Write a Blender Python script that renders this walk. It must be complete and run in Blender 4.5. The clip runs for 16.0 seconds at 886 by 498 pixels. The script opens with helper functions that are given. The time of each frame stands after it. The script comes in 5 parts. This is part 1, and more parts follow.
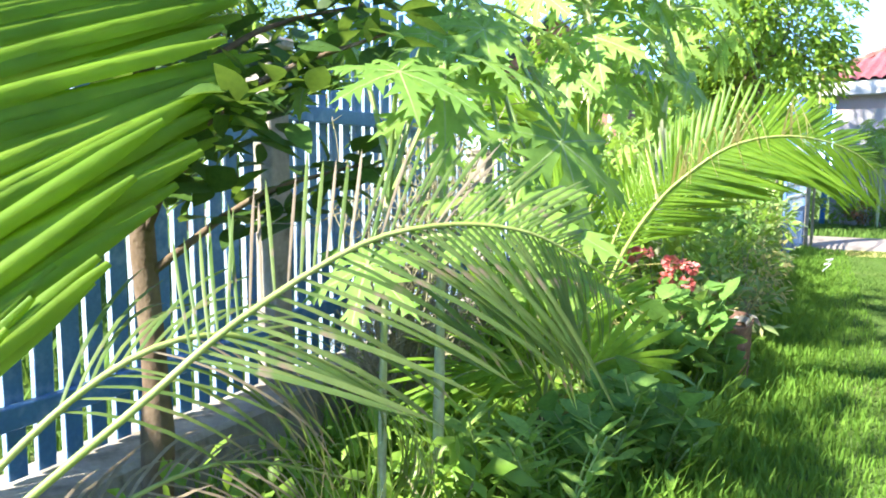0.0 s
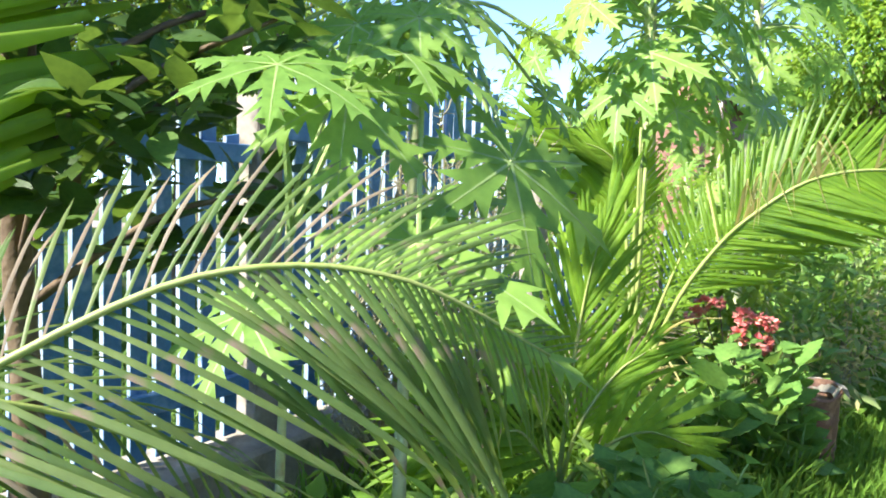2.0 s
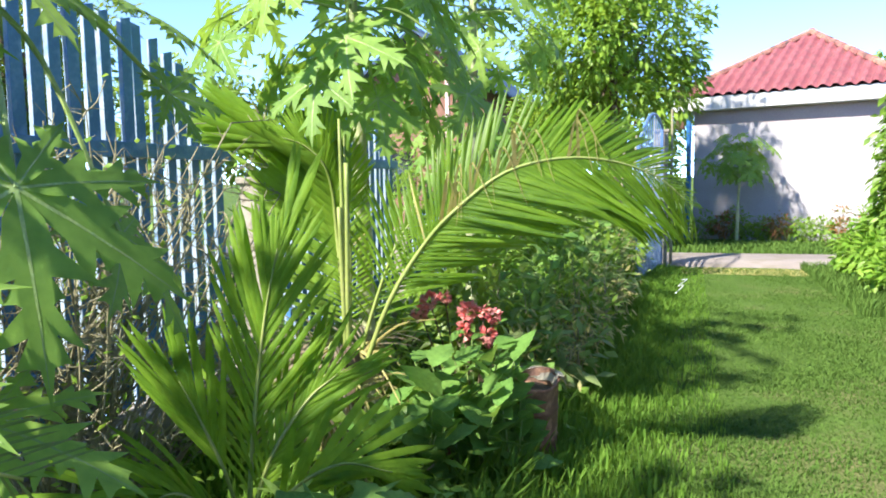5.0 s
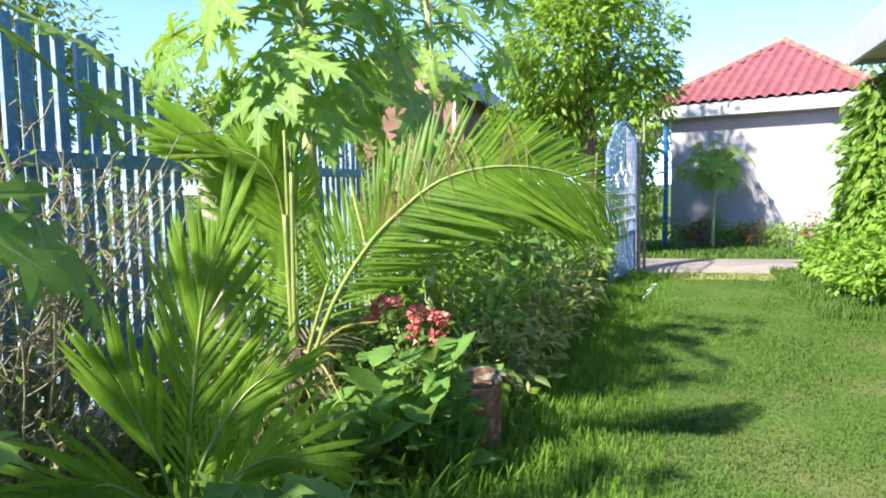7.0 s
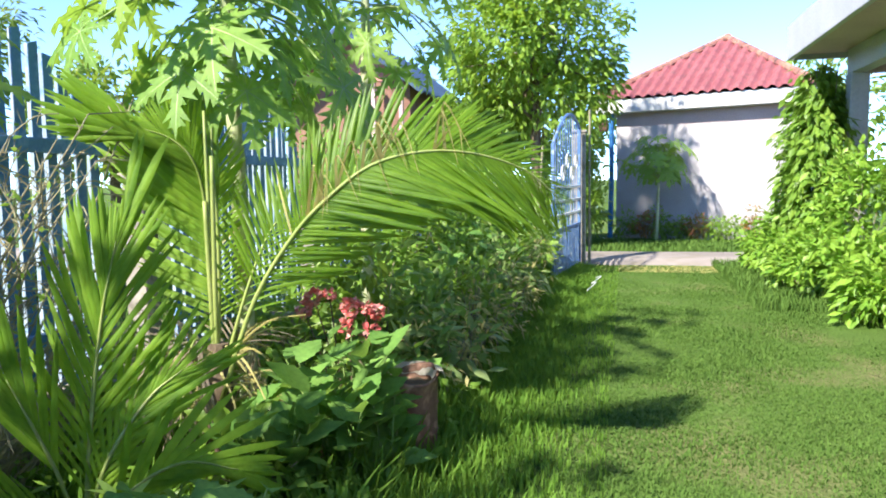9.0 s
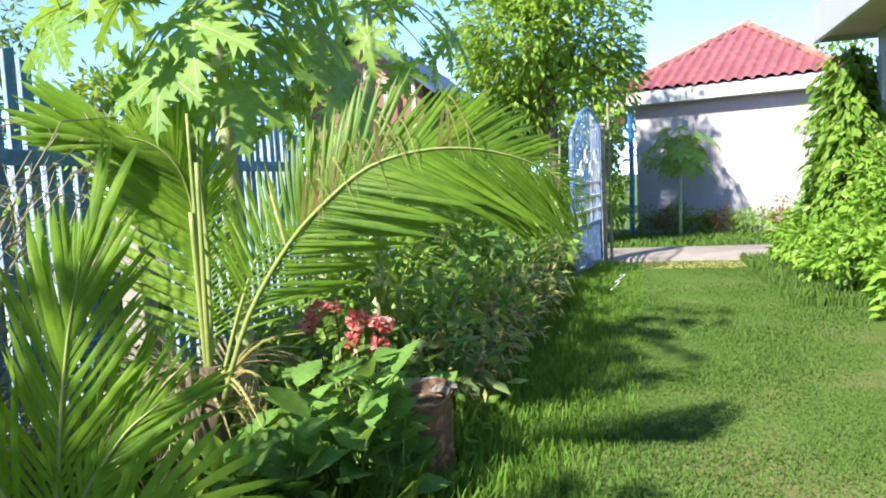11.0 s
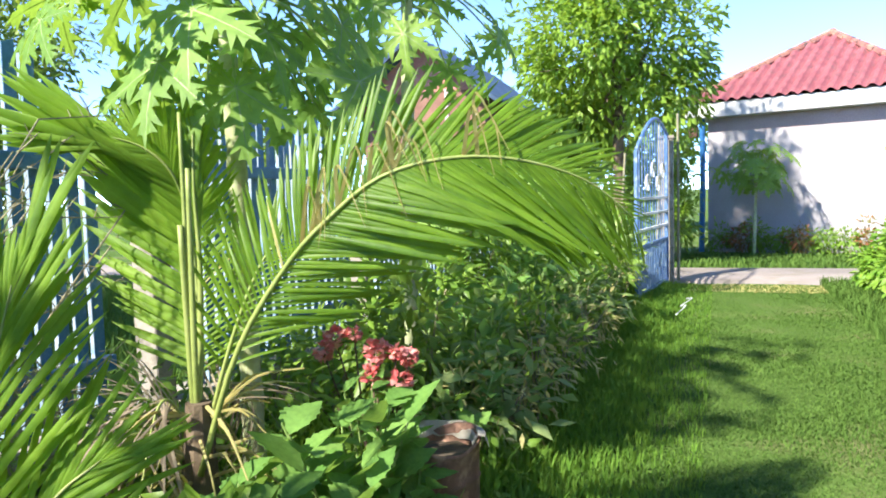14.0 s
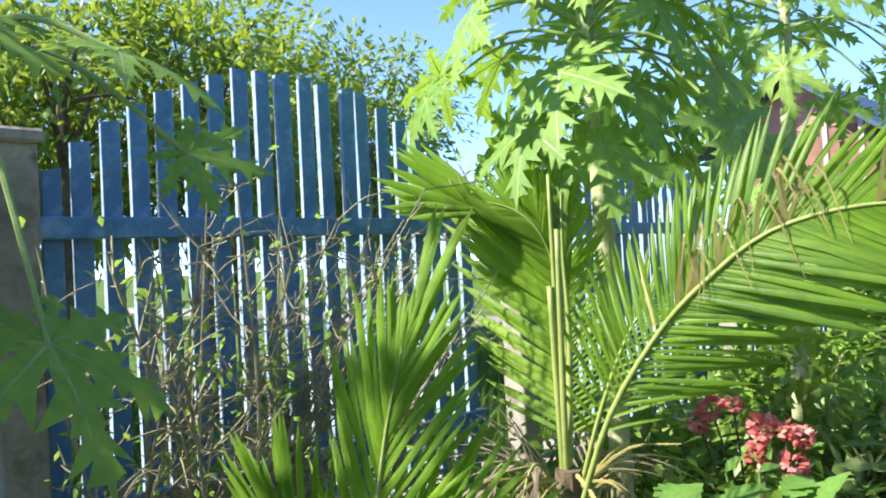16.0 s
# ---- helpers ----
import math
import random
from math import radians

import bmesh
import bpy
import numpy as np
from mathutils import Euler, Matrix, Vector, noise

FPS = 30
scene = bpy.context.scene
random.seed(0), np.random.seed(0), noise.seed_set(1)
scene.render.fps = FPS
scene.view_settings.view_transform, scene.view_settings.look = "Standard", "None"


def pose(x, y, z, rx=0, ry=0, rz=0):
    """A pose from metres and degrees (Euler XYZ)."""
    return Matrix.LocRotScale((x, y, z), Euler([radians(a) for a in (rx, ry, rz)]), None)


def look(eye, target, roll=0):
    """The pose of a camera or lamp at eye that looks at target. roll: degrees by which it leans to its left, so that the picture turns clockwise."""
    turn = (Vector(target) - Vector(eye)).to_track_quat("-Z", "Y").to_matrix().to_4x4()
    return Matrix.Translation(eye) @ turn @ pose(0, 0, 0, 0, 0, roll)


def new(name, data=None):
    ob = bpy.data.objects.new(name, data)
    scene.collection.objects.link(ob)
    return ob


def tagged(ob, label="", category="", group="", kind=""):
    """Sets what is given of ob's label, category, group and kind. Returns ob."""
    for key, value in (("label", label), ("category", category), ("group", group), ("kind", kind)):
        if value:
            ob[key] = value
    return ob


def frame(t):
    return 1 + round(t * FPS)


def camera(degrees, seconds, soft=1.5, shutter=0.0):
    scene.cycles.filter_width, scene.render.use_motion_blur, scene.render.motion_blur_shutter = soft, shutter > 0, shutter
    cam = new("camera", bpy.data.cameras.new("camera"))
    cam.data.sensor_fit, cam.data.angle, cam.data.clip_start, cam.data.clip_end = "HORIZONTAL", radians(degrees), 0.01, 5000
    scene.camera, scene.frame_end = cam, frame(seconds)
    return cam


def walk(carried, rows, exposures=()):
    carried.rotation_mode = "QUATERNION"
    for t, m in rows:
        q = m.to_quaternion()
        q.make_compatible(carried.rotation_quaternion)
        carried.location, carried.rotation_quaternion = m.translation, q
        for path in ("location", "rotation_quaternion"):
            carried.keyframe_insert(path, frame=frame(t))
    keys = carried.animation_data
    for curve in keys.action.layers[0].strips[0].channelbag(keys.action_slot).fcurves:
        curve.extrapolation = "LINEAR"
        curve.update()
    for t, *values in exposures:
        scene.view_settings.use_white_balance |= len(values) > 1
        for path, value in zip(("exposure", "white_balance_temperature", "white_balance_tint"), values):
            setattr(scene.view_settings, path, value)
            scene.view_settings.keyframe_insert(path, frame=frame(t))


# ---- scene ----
cam = camera(61.0, 16.0, soft=1.9)
PATH = [
    (0, (0.023, 0.2, 1.25), (0.032, 2.187, 1.019), 0.4),
    (0.5, (0.096, 0.325, 1.232), (0.024, 2.32, 1.114), 0.4),
    (1, (0.168, 0.425, 1.243), (-0.017, 2.412, 1.123), -0.3),
    (1.5, (0.232, 0.515, 1.23), (-0.011, 2.491, 1.044), -0.9),
    (2, (0.414, 0.658, 1.235), (0.13, 2.632, 1.089), 1.8),
    (2.5, (0.552, 0.759, 1.254), (0.272, 2.732, 1.089), 0.6),
    (3, (0.594, 0.926, 1.287), (0.649, 2.924, 1.222), 0.2),
    (3.5, (0.625, 1.053, 1.306), (0.826, 3.041, 1.216), -1.1),
    (4, (0.667, 1.101, 1.298), (0.954, 3.072, 1.118), -0.7),
    (6.5, (0.92, 0.837, 1.308), (1.18, 2.812, 1.127), -1.2),
    (7, (0.96, 0.838, 1.297), (1.262, 2.809, 1.137), -1.2),
    (7.5, (1.003, 0.809, 1.287), (1.309, 2.777, 1.106), -0.7),
    (8, (1.012, 0.85, 1.263), (1.324, 2.812, 1.034), -1.9),
    (8.5, (1.038, 0.912, 1.262), (1.465, 2.857, 1.079), -0.7),
    (11, (1.158, 1.234, 1.262), (1.536, 3.19, 1.087), -2.8),
    (11.5, (1.242, 1.288, 1.276), (1.507, 3.264, 1.118), -1.8),
    (12, (1.312, 1.301, 1.285), (1.52, 3.281, 1.093), -2.3),
    (12.5, (1.333, 1.376, 1.278), (1.518, 3.355, 1.053), -3.0),
    (13, (1.362, 1.468, 1.278), (1.56, 3.447, 1.067), -1.9),
    (13.5, (1.38, 1.583, 1.281), (1.599, 3.56, 1.073), -1.0),
    (14, (1.362, 1.64, 1.27), (1.573, 3.624, 1.129), -1.6),
    (14.5, (1.324, 1.694, 1.279), (1.269, 3.691, 1.178), -2.3),
    (15, (1.337, 1.755, 1.292), (0.962, 3.718, 1.227), -2.2),
    (15.5, (1.329, 1.766, 1.291), (0.771, 3.687, 1.264), -2.2),
    (16, (1.304, 1.762, 1.295), (0.608, 3.636, 1.329), -2.9),
]
walk(cam, [(t, look(eye, target, roll)) for t, eye, target, roll in PATH],
     exposures=[(0.0, 3.12), (1.5, 2.88), (2.5, 2.66), (3.2, 2.46), (4.0, 2.38), (8.5, 2.38), (11.0, 2.36), (13.5, 2.46), (14.6, 2.42), (16.0, 2.38)])

# ---- light ----
SUN_AZ, SUN_EL = radians(238.0), radians(43.0)   # compass-like angle of the sun's place, from +y towards +x
sun_dir = Vector((math.sin(SUN_AZ) * math.cos(SUN_EL), math.cos(SUN_AZ) * math.cos(SUN_EL), math.sin(SUN_EL)))
world = bpy.data.worlds.new("sky")
scene.world = world
world.use_nodes = True
wn = world.node_tree
sky = wn.nodes.new("ShaderNodeTexSky")
sky.sky_type, sky.sun_disc = "NISHITA", False
sky.sun_elevation, sky.sun_rotation = SUN_EL, SUN_AZ
sky.air_density, sky.dust_density = 0.6, 0.0
sky.ozone_density = 3.5
sky.altitude = 5000.0
wn.links.new(sky.outputs[0], wn.nodes["Background"].inputs[0])
wn.nodes["Background"].inputs[1].default_value = 0.15
sun = new("sun", bpy.data.lights.new("sun", "SUN"))
sun.data.energy, sun.data.angle, sun.data.color = 2.6, radians(1.6), (1.0, 0.93, 0.81)
sun.matrix_world = Matrix.Translation((0, 0, 30)) @ sun_dir.to_track_quat("Z", "Y").to_matrix().to_4x4()

# ---- plan: s runs along the fence, n from the fence towards the lawn ----
P0 = Vector((-0.67, 3.52, 0.0))
D = Vector((0.44, 0.898, 0.0)).normalized()
R = Vector((D.y, -D.x, 0.0))


def W(s, n, z=0.0):
    return P0 + D * s + R * n + Vector((0, 0, z))


PLAN = Matrix((( R.x, D.x, 0, P0.x), (R.y, D.y, 0, P0.y), (0, 0, 1, 0), (0, 0, 0, 1)))  # local x = n, y = s
rng = np.random.RandomState(7)


# ---- materials ----
def nodes_of(name):
    m = bpy.data.materials.new(name)
    m.use_nodes = True
    t = m.node_tree
    return m, t, t.nodes["Principled BSDF"], t.nodes["Material Output"]


def noise_tex(t, scale, detail=4.0, space="Object"):
    tc = t.nodes.new("ShaderNodeTexCoord")
    n = t.nodes.new("ShaderNodeTexNoise")
    n.inputs["Scale"].default_value, n.inputs["Detail"].default_value = scale, detail
    t.links.new(tc.outputs[space], n.inputs["Vector"])
    return n


def ramp(t, fac, stops):
    r = t.nodes.new("ShaderNodeValToRGB")
    e = r.color_ramp.elements
    while len(e) < len(stops):
        e.new(0.5)
    for el, (p, c) in zip(e, stops):
        el.position, el.color = p, (*c, 1)
    t.links.new(fac, r.inputs[0])
    return r


def mix(t, fac, a, b, blend="MIX"):
    m = t.nodes.new("ShaderNodeMix")
    m.data_type, m.blend_type = "RGBA", blend
    for sock, v in ((m.inputs[0], fac), (m.inputs[6], a), (m.inputs[7], b)):
        if hasattr(v, "is_output"):
            t.links.new(v, sock)
        else:
            sock.default_value = v if isinstance(v, float) else (*v, 1)
    return m.outputs[2]


def bump(t, bsdf, height, strength=0.3, distance=0.01):
    b = t.nodes.new("ShaderNodeBump")
    b.inputs["Strength"].default_value, b.inputs["Distance"].default_value = strength, distance
    t.links.new(height, b.inputs["Height"])
    t.links.new(b.outputs[0], bsdf.inputs["Normal"])


def surface(name, c1, c2, scale=3.0, rough=0.8, fine=40.0, relief=0.3, stain=None, metal=0.0, space="Object", distance=0.006):
    """A mottled surface: two base colours at a large scale, grain at a fine one, an optional stain colour."""
    m, t, b, _ = nodes_of(name)
    big, small = noise_tex(t, scale, 5.0, space), noise_tex(t, fine, 6.0, space)
    col = ramp(t, big.outputs["Fac"], [(0.35, c1), (0.65, c2)]).outputs[0]
    grain = ramp(t, small.outputs["Fac"], [(0.3, (0.82, 0.82, 0.82)), (0.7, (1.0, 1.0, 1.0))]).outputs[0]
    col = mix(t, 1.0, col, grain, "MULTIPLY")
    if stain:
        st = noise_tex(t, scale * 2.3, 8.0, space)
        f = ramp(t, st.outputs["Fac"], [(0.52, (0, 0, 0)), (0.68, (1, 1, 1))]).outputs[0]
        col = mix(t, f, col, stain)
    t.links.new(col, b.inputs["Base Color"])
    b.inputs["Roughness"].default_value, b.inputs["Metallic"].default_value = rough, metal
    bump(t, b, small.outputs["Fac"], relief, distance)
    return m


def leaf_material(name, dark, light, through_col, share=0.45, rough=0.42, island=False, vein=0.0, brown=None, brown_from=0.62, gloss=0.4):
    """A leaf: gloss on top, light shining through; each leaf has its own shade between dark and light."""
    m, t, b, out = nodes_of(name)
    if island:
        rnd = t.nodes.new("ShaderNodeNewGeometry").outputs["Random Per Island"]
    else:
        rnd = t.nodes.new("ShaderNodeObjectInfo").outputs["Random"]
    col = ramp(t, rnd, [(0.0, dark), (1.0, light)]).outputs[0]
    n = noise_tex(t, 9.0, 5.0)
    mott = ramp(t, n.outputs["Fac"], [(0.3, (0.75, 0.78, 0.75)), (0.7, (1.08, 1.05, 1.0))]).outputs[0]
    col = mix(t, 1.0, col, mott, "MULTIPLY")
    thr = mix(t, 1.0, through_col, mott, "MULTIPLY")
    if brown:
        bn = noise_tex(t, 5.0, 3.0)
        f = ramp(t, bn.outputs["Fac"], [(brown_from, (0, 0, 0)), (brown_from + 0.08, (1, 1, 1))]).outputs[0]
        col = mix(t, f, col, brown)
        thr = mix(t, f, thr, tuple(0.8 * c for c in brown))
    t.links.new(col, b.inputs["Base Color"])
    b.inputs["Roughness"].default_value = rough
    b.inputs["Specular IOR Level"].default_value = gloss
    fine = noise_tex(t, 60.0, 3.0)
    bump(t, b, fine.outputs["Fac"], 0.15, 0.003)
    tr = t.nodes.new("ShaderNodeBsdfTranslucent")
    t.links.new(thr, tr.inputs["Color"])
    mx = t.nodes.new("ShaderNodeMixShader")
    mx.inputs[0].default_value = share
    t.links.new(b.outputs[0], mx.inputs[1])
    t.links.new(tr.outputs[0], mx.inputs[2])
    t.links.new(mx.outputs[0], out.inputs["Surface"])
    return m


M_PALM = leaf_material("palm_leaflet", (0.078, 0.176, 0.013), (0.171, 0.311, 0.026), (0.406, 0.552, 0.032), 0.5)
M_PALM_YOUNG = leaf_material("young_palm_leaflet", (0.105, 0.225, 0.02), (0.21, 0.37, 0.035), (0.38, 0.57, 0.04), 0.5, 0.55, gloss=0.2)
M_PALM_PLEAT = leaf_material("pleated_palm_leaflet", (0.16, 0.30, 0.030), (0.27, 0.44, 0.050), (0.52, 0.72, 0.06), 0.55, 0.5, gloss=0.25)
M_PALM_NEAR = leaf_material("palm_leaflet_ageing", (0.09, 0.17, 0.045), (0.18, 0.25, 0.08), (0.26, 0.38, 0.08), 0.4, 0.5, brown=(0.30, 0.22, 0.16), brown_from=0.58)
M_WITHERED = leaf_material("withered_palm_leaflet", (0.26, 0.21, 0.16), (0.42, 0.35, 0.27), (0.30, 0.25, 0.16), 0.35, 0.75, gloss=0.15)
M_BORDER = leaf_material("border_leaf", (0.19, 0.29, 0.09), (0.34, 0.44, 0.18), (0.32, 0.46, 0.12), 0.4, 0.6, island=True, gloss=0.2)
M_DRY = leaf_material("dry_palm_leaflet", (0.50, 0.45, 0.17), (0.66, 0.61, 0.28), (0.55, 0.48, 0.18), 0.4, 0.7)
M_PAPAYA = leaf_material("papaya_leaf", (0.15, 0.29, 0.060), (0.28, 0.44, 0.095), (0.38, 0.59, 0.075), 0.38, 0.55, gloss=0.22)
M_DARK = leaf_material("dark_glossy_leaf", (0.034, 0.081, 0.018), (0.081, 0.162, 0.030), (0.166, 0.279, 0.040), 0.3, 0.5, gloss=0.25)
M_BROAD = leaf_material("broad_leaf", (0.11, 0.245, 0.055), (0.20, 0.36, 0.09), (0.27, 0.45, 0.08), 0.35, 0.6, gloss=0.15)
M_LANCE = leaf_material("lance_leaf", (0.19, 0.35, 0.07), (0.33, 0.50, 0.13), (0.34, 0.52, 0.07), 0.4, 0.55, gloss=0.2)
M_TREE = leaf_material("tree_leaf", (0.15, 0.27, 0.035), (0.30, 0.46, 0.065), (0.350, 0.500, 0.050), 0.45, island=True)
M_TREE2 = leaf_material("far_tree_leaf", (0.11, 0.22, 0.035), (0.26, 0.39, 0.07), (0.335, 0.428, 0.047), 0.45, island=True)
M_HEDGE = leaf_material("hedge_leaf", (0.12, 0.24, 0.036), (0.27, 0.43, 0.07), (0.335, 0.52, 0.065), 0.42, island=True)
M_LIME = leaf_material("lime_leaf", (0.165, 0.340, 0.044), (0.320, 0.520, 0.077), (0.37, 0.56, 0.080), 0.45, island=True)
M_GRASS = leaf_material("grass_blade", (0.085, 0.165, 0.036), (0.130, 0.225, 0.055), (0.16, 0.27, 0.050), 0.3, 0.85, island=True, gloss=0.03)
M_TALL = leaf_material("tall_grass_blade", (0.11, 0.24, 0.035), (0.19, 0.34, 0.06), (0.27, 0.43, 0.05), 0.45, 0.7, island=True, gloss=0.1)
M_RACHIS = surface("palm_rachis", (0.22, 0.30, 0.06), (0.33, 0.38, 0.12), 4.0, 0.5, 60, 0.2)
M_STALK = surface("leaf_stalk", (0.20, 0.32, 0.09), (0.32, 0.42, 0.14), 5.0, 0.5, 60, 0.2)
M_PTRUNK = surface("papaya_trunk", (0.36, 0.43, 0.20), (0.52, 0.54, 0.34), 8.0, 0.7, 50, 0.5, stain=(0.30, 0.27, 0.18))
M_BARK = surface("bark", (0.11, 0.075, 0.045), (0.20, 0.15, 0.10), 10.0, 0.9, 60, 0.8)
M_TWIG = surface("twig_bark", (0.24, 0.22, 0.13), (0.36, 0.33, 0.21), 10.0, 0.9, 60, 0.5)
M_BLUE = surface("weathered_blue_paint", (0.055, 0.18, 0.38), (0.09, 0.24, 0.46), 6.0, 0.45, 70, 0.35, stain=(0.17, 0.31, 0.52))
# Paler blue-grey for slat sides: sunlight put into the colour, besides worn paint.
M_EDGE = surface("sunlit_worn_slat_edge", (0.27, 0.37, 0.50), (0.42, 0.50, 0.58), 9.0, 0.7, 70, 0.35, stain=(0.16, 0.30, 0.50))
M_GATE = surface("pale_blue_gate_paint", (0.07, 0.16, 0.36), (0.12, 0.22, 0.44), 5.0, 0.45, 60, 0.2, stain=(0.35, 0.42, 0.52))
M_GATE_W = surface("white_scroll_paint", (0.70, 0.70, 0.70), (0.8, 0.78, 0.74), 5.0, 0.5, 60, 0.2, stain=(0.45, 0.33, 0.2))
M_CONC = surface("weathered_concrete", (0.27, 0.24, 0.20), (0.41, 0.37, 0.31), 5.0, 0.9, 45, 0.6, stain=(0.16, 0.14, 0.11))
M_ROAD = surface("pale_concrete_road", (0.25, 0.215, 0.195), (0.33, 0.285, 0.26), 1.2, 0.9, 30, 0.4, stain=(0.22, 0.19, 0.15))
M_WALL = surface("white_house_wall", (0.41, 0.39, 0.42), (0.46, 0.44, 0.47), 1.5, 0.8, 40, 0.15, stain=(0.38, 0.35, 0.37))
# Pink paint; on the street house band it also holds the eaves' shade.
M_PINK = surface("pale_pink_paint_and_eave_shade", (0.55, 0.40, 0.39), (0.60, 0.45, 0.43), 2.0, 0.8, 40, 0.15)
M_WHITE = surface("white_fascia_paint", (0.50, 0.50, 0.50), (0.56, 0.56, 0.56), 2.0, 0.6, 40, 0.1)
M_POSTBLUE = surface("bright_blue_post_paint", (0.03, 0.17, 0.45), (0.05, 0.24, 0.58), 4.0, 0.5, 40, 0.1)
M_TILE = surface("red_roof_tile", (0.24, 0.068, 0.080), (0.31, 0.10, 0.11), 3.0, 0.65, 40, 0.3, stain=(0.19, 0.075, 0.08))
M_RIDGE = surface("weathered_ridge_tile", (0.26, 0.10, 0.09), (0.42, 0.21, 0.15), 4.0, 0.8, 40, 0.3, stain=(0.10, 0.07, 0.06))
M_BROWNWALL = surface("brown_timber_wall", (0.20, 0.10, 0.07), (0.30, 0.16, 0.11), 3.0, 0.8, 40, 0.4)
M_SALMON = surface("salmon_gable_paint", (0.50, 0.20, 0.16), (0.60, 0.27, 0.22), 3.0, 0.8, 40, 0.3)
M_BLUEROOF = surface("blue_metal_roof", (0.035, 0.07, 0.13), (0.06, 0.11, 0.18), 3.0, 0.65, 40, 0.2)
M_POT = surface("rusty_brown_pot", (0.15, 0.075, 0.05), (0.25, 0.13, 0.09), 9.0, 0.75, 60, 0.6, stain=(0.34, 0.20, 0.13))
M_SOIL = surface("dark_soil", (0.05, 0.037, 0.025), (0.10, 0.075, 0.05), 6.0, 0.95, 40, 1.0)
M_FLOWER = leaf_material("coral_red_petal", (0.76, 0.13, 0.16), (0.90, 0.50, 0.47), (0.88, 0.32, 0.30), 0.3, 0.5, island=True)
M_RED = surface("red_plastic", (0.45, 0.03, 0.04), (0.55, 0.05, 0.05), 4.0, 0.4, 40, 0.1)
M_HOSE = surface("pale_hose", (0.6, 0.65, 0.66), (0.75, 0.78, 0.78), 4.0, 0.5, 40, 0.1)
M_WOODDARK = surface("dark_window_wood", (0.07, 0.035, 0.02), (0.12, 0.06, 0.035), 4.0, 0.5, 40, 0.2)
M_GLASS = surface("dark_window_pane", (0.015, 0.017, 0.018), (0.03, 0.032, 0.034), 1.0, 0.08, 40, 0.0)
M_SACK = surface("torn_white_sacking", (0.55, 0.52, 0.46), (0.68, 0.65, 0.58), 8.0, 0.9, 50, 0.5)
M_CROTON = leaf_material("croton_leaf", (0.09, 0.22, 0.05), (0.48, 0.14, 0.09), (0.4, 0.25, 0.06), 0.35, island=True)


def ground_material():
    m, t, b, _ = nodes_of("lawn_ground")
    n1, n2, n3 = noise_tex(t, 0.9, 6.0, "Generated"), noise_tex(t, 1.1, 5.0), noise_tex(t, 55.0, 6.0)
    col = ramp(t, n2.outputs["Fac"], [(0.30, (0.082, 0.145, 0.032)), (0.52, (0.10, 0.17, 0.042)), (0.68, (0.18, 0.19, 0.085))]).outputs[0]
    grain = ramp(t, n3.outputs["Fac"], [(0.3, (0.7, 0.7, 0.65)), (0.7, (1.1, 1.1, 1.05))]).outputs[0]
    col = mix(t, 1.0, col, grain, "MULTIPLY")
    t.links.new(col, b.inputs["Base Color"])
    b.inputs["Roughness"].default_value = 0.95
    b.inputs["Specular IOR Level"].default_value = 0.05
    bump(t, b, n3.outputs["Fac"], 0.9, 0.03)
    return m


M_GROUND = ground_material()


# ---- building helpers ----
def fast_mesh(name, verts, faces, material, smooth=False):
    me = bpy.data.meshes.new(name)
    v, f = np.asarray(verts, dtype=np.float32).reshape(-1, 3), np.asarray(faces, dtype=np.int32)
    k = f.shape[1]
    me.vertices.add(len(v))
    me.vertices.foreach_set("co", v.ravel())
    me.loops.add(f.size)
    me.loops.foreach_set("vertex_index", f.ravel())
    me.polygons.add(len(f))
    me.polygons.foreach_set("loop_start", np.arange(0, f.size, k, dtype=np.int32))
    me.update(calc_edges=True)
    me.polygons.foreach_set("use_smooth", np.full(len(f), smooth))
    me.materials.append(material)
    return me


def mesh_of(name, bm, material, smooth=False):
    me = bpy.data.meshes.new(name)
    bm.to_mesh(me)
    bm.free()
    if smooth:
        me.polygons.foreach_set("use_smooth", np.ones(len(me.polygons), dtype=bool))
    me.materials.append(material)
    return me


def part(name, data, material, parent, label="", smooth=False, kind=""):
    me = mesh_of(name, data, material, smooth) if isinstance(data, bmesh.types.BMesh) else data
    ob = new(name, me)
    ob.parent = parent
    return tagged(ob, label, kind=kind)


def thing(name, m, label, category, group="", kind=""):
    ob = new(name)
    ob.matrix_world = m
    ob.empty_display_size = 0.2
    return tagged(ob, label, category, group, kind)


def box(bm, lo, hi, m=None, bevel=0.0):
    c = [(a + b) / 2 for a, b in zip(lo, hi)]
    made = bmesh.ops.create_cube(bm, size=1.0, matrix=(m or Matrix()) @ Matrix.Translation(c) @ Matrix.Diagonal((*[b - a for a, b in zip(lo, hi)], 1)))
    if bevel:
        edges = list({e for v in made["verts"] for e in v.link_edges})
        bmesh.ops.bevel(bm, geom=edges, offset=bevel, segments=1, affect="EDGES")
    return bm


def spline(points, steps):
    """Points along a smooth curve through the given ones."""
    pts = [Vector(p) for p in points]
    pts = [2 * pts[0] - pts[1]] + pts + [2 * pts[-1] - pts[-2]]
    out, spans = [], len(pts) - 3
    for i in range(steps + 1):
        u = i / steps * spans
        k = min(int(u), spans - 1)
        t, (a, b, c, d) = u - k, pts[k:k + 4]
        out.append(0.5 * (2 * b + (c - a) * t + (2 * a - 5 * b + 4 * c - d) * t * t + (3 * b - a - 3 * c + d) * t ** 3))
    return out


